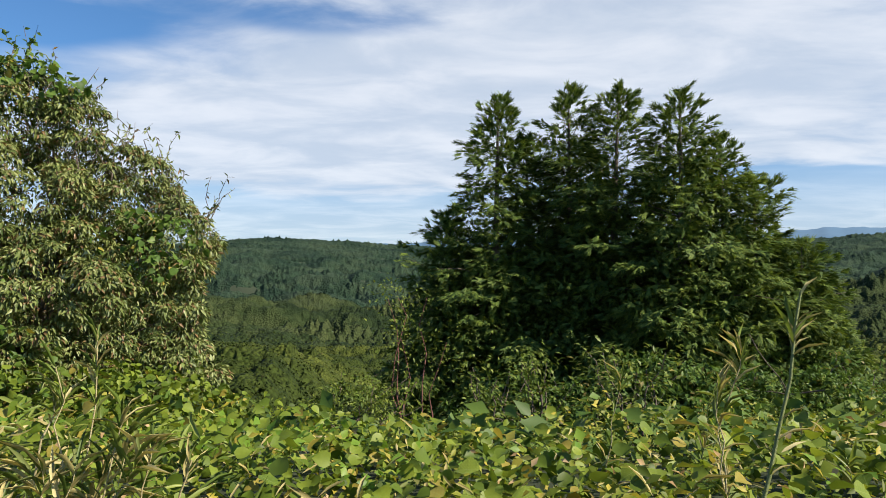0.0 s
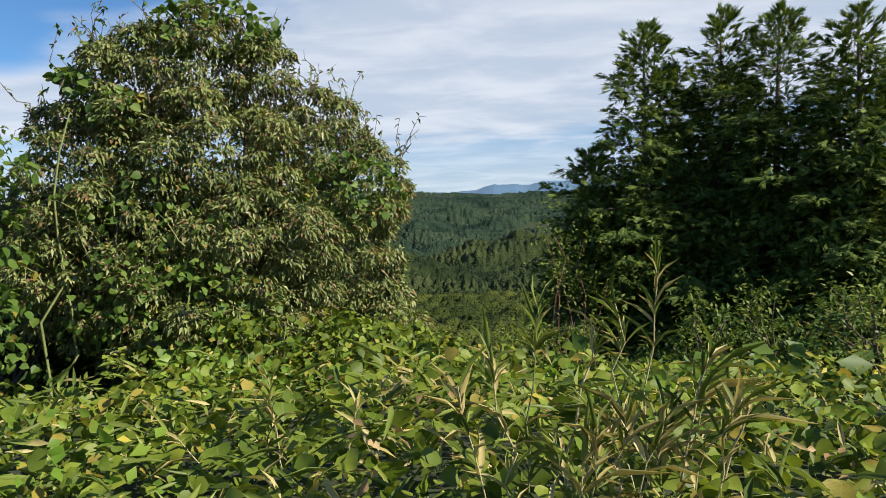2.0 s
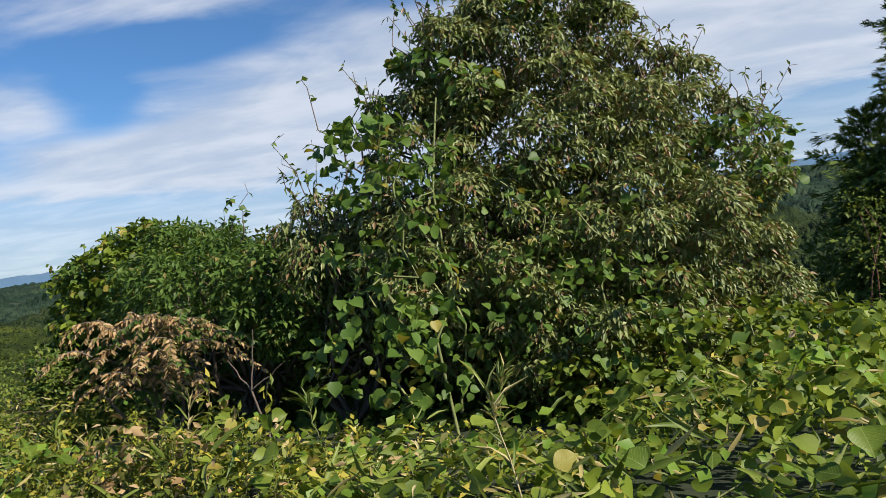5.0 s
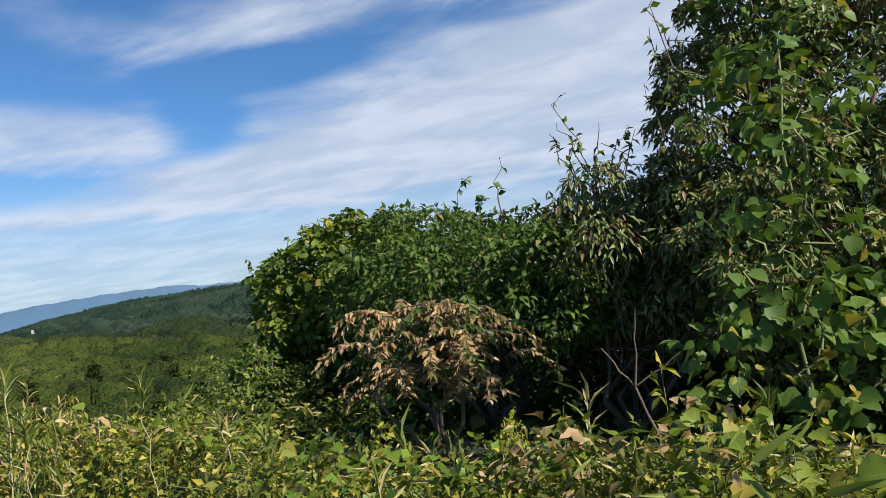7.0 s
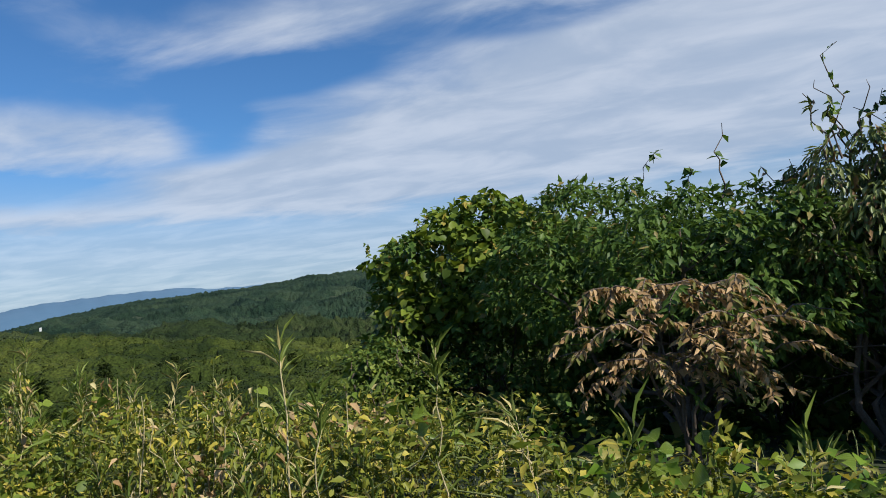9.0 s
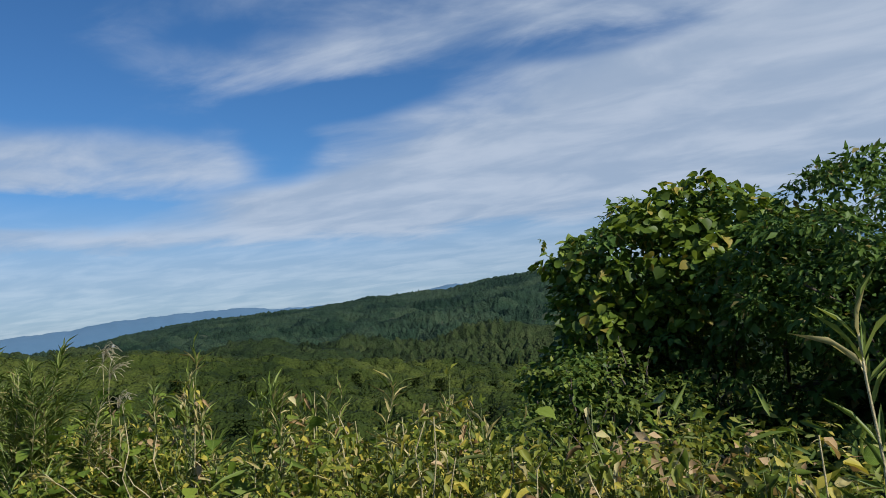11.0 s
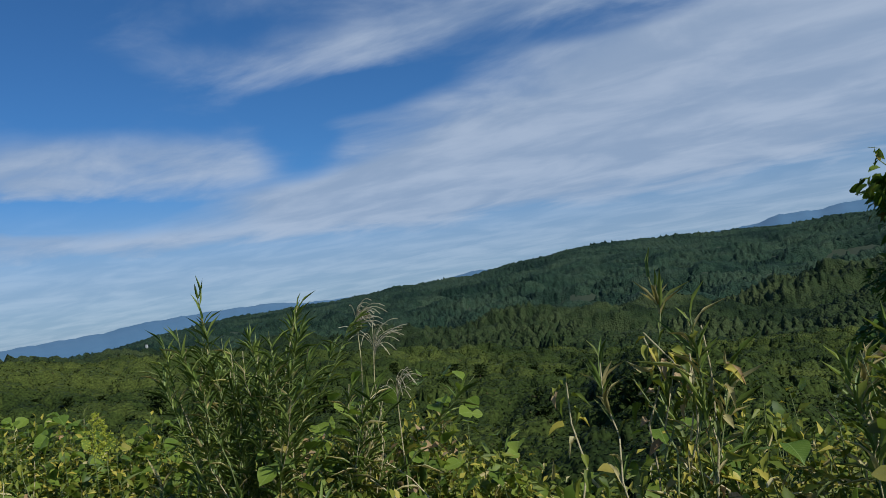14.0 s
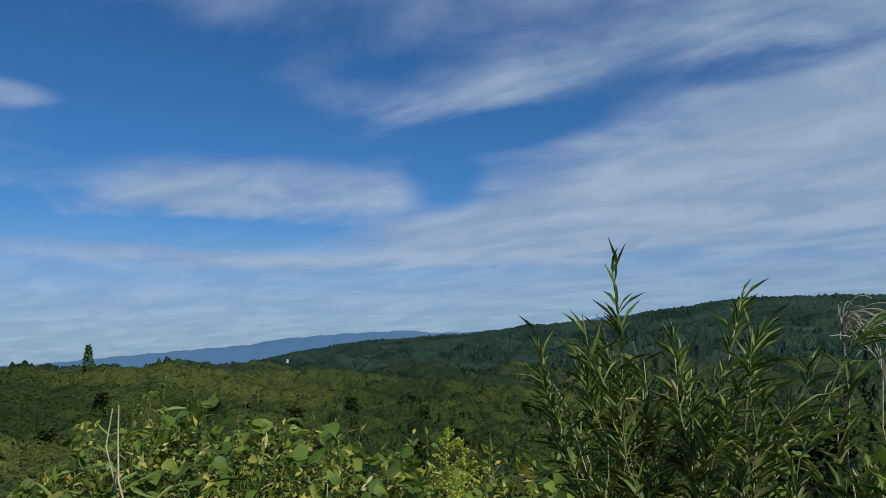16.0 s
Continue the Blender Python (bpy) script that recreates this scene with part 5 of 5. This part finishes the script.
def near_wood():
    rng = np.random.default_rng(23)
    kinds = [("pine", wood_meshes("pine", 1)), ("pine", wood_meshes("pine", 2)), ("broadleaf", wood_meshes("broad", 3)), ("broadleaf", wood_meshes("broad", 4))]
    for i in range(105):
        r = math.sqrt(rng.uniform(84 ** 2, 215 ** 2)) if i < 80 else rng.uniform(80, 112)
        az = radians(rng.uniform(18, 66) if i < 80 else rng.uniform(5, 17))
        x, y = CENTRE[0] - r * math.sin(az), CENTRE[1] + r * math.cos(az)
        name, (crown, trunk) = kinds[rng.integers(0, 4) if i < 80 else rng.integers(2, 4)]
        s = rng.uniform(0.75, 1.05)
        tree = thing("pine_tree" if name == "pine" else "broadleaf_tree", (x, y, ground_at(x, y)), "dark green pine in the wood below" if name == "pine" else "round green tree in the wood below", "tree", "trees of the near wood")
        tree.matrix_basis = pose(x, y, ground_at(x, y), 0, 0, rng.uniform(0, 360)) @ Matrix.Scale(s, 4)
        for nm, me in (("crown", crown), ("trunk", trunk)):
            ob = new(nm, me)
            ob.parent = tree


near_wood()


def lone_conifer():
    x, y = -228.4, 121.5
    z0 = ground_at(x, y)
    rng = np.random.default_rng(9)
    t = thing("conifer_tree", (x, y, z0), "single tall conifer standing above the wood", "tree")
    h = 6.6 - z0
    part("trunk", tube(Geo(), [(0, 0, -0.3), (0, 0, h * 0.5), (0, 0, h * 0.97)], [0.3, 0.2, 0.05], 6), M_BARK, t)
    n = 900
    u = rng.random(n) ** 0.8
    th = rng.random(n) * 6.283
    rad = (1 - u) * 2.2 * rng.uniform(0.5, 1.1, n) + 0.15
    pos = np.stack([rad * np.cos(th), rad * np.sin(th), h * (0.35 + 0.64 * u)], -1)
    out = np.stack([np.cos(th), np.sin(th), 0 * th], -1)
    part("crown", leaves(Geo(), LEAF_LANCE, pos, out + rng.normal(0, 0.4, (n, 3)), np.array([[0, 0, 1.0]]) + rng.normal(0, 0.3, (n, 3)), 0.8, 0.5), M_CYPRESS, t)


lone_conifer()


def mast():
    az, r = radians(47.6), 1000.0
    x, y = CENTRE[0] - r * math.sin(az), CENTRE[1] + r * math.cos(az)
    z0, top = ground_at(x, y), 1.2 - r * math.tan(radians(0.16))
    m = thing("radio_mast", (x, y, z0), "pale steel mast standing on the wooded hill", "mast")
    for sx in (-1, 1):
        for sy in (-1, 1):
            part("leg", tube(Geo(), [(sx * 1.3, sy * 1.3, -0.5), (sx * 0.7, sy * 0.7, top - z0)], 0.5, 4), M_MAST, m)
    for k in range(6):
        h = (top - z0) * (0.25 + 0.14 * k)
        w = 1.3 - 0.8 * h / (top - z0)
        part("brace", tube(Geo(), [(-w, -w, h), (w, w, h + 1.0)], 0.15, 4), M_MAST, m)


mast()


# ---- the kudzu leaves nearest to the path, one by one ----
def near_leaves():
    rng = np.random.default_rng(33)
    # a broad leaflet: rounded shoulders, a pointed tip, raised halves and a wavy rim
    a = np.arange(18) * 2 * math.pi / 18
    wide = 0.52 * np.sin(a) * (1 + 0.25 * np.cos(a)) * (1 - 0.18 * np.cos(a) ** 2)
    long = 0.46 - 0.46 * np.cos(a) - 0.10 * np.cos(a / 2) ** 12 + 0.12 * (np.abs(a - math.pi) < 0.1)
    v = np.concatenate([np.stack([wide, long, 0.22 * np.abs(wide) - 0.10 * long ** 2], -1), [[0, 0.1, 0.0], [0, 0.45, -0.02], [0, 0.75, -0.05]]])
    f = np.array([[18 if k in (0, 1, 2, 15, 16, 17) else 19 if k in (3, 4, 5, 12, 13, 14) else 20, k, (k + 1) % 18] for k in range(18)] + [[18, 3, 19], [18, 19, 15], [19, 6, 20], [19, 20, 12]])
    meshes = []
    for i in range(4):
        wave = 0.03 * np.sin(np.arange(21) * (1.7 + i)) * (np.arange(21) < 18)
        p = np.stack([v[:, 0] * 0.13 * (0.9 + 0.1 * i), v[:, 1] * 0.13, (v[:, 2] * (0.6 + 0.6 * i) + wave) * 0.13], -1)
        me = Geo().add(p, f).mesh("leaf", True)
        me.materials.append(M_KUDZU_BIG)
        meshes.append(me)
    for x0, x1, count, lift in ((-4, 3, 110, 0.0), (-9, -4, 60, 0.0), (-19.3, -17.7, 60, 0.42), (-23.2, -20.6, 130, 0.08), (-11.2, -9.4, 40, 0.02), (-14.0, -11.4, 30, 0.12), (-17.4, -14.6, 34, 0.12)):
        xm = (x0 + x1) / 2
        ym = float(np.clip(-0.3 * xm, 0, 6.0)) + 2.6
        o = (xm, ym, ground_at(xm, ym))
        k = thing("kudzu_plant", o, "trailing kudzu with large bright green leaves", "vine", "trailing kudzu")
        p = np.stack([np.linspace(x0, x1, 12), ym + rng.normal(0, 0.2, 12), np.zeros(12)], -1)
        p[:, 2] = land(p[:, 0], p[:, 1]) + cover_height(p[:, 0], p[:, 1]) * 0.8
        part("runner", tube(Geo(), p - np.array(o), np.full(12, 0.006), 5), M_STEM, k)
        for i in range(count):
            x = rng.uniform(x0, x1)
            y = float(np.clip(-0.3 * x, 0, 6.0)) + rng.uniform(2.6, 4.3)
            z = ground_at(x, y) + float(cover_height(np.array([x]), np.array([y]))[0]) * rng.uniform(0.9, 1.12) + 0.02 + lift * rng.uniform(0.3, 1.0)
            a = rng.uniform(0, 6.283)
            set_leaf(meshes[i % 4], k, np.array([x, y, z]) - np.array(o), (math.cos(a), math.sin(a), rng.normal(-0.2, 0.35)), np.array([0, -0.2, 1.0]) + rng.normal(0, 0.4, 3), rng.uniform(0.55, 1.0))


near_leaves()
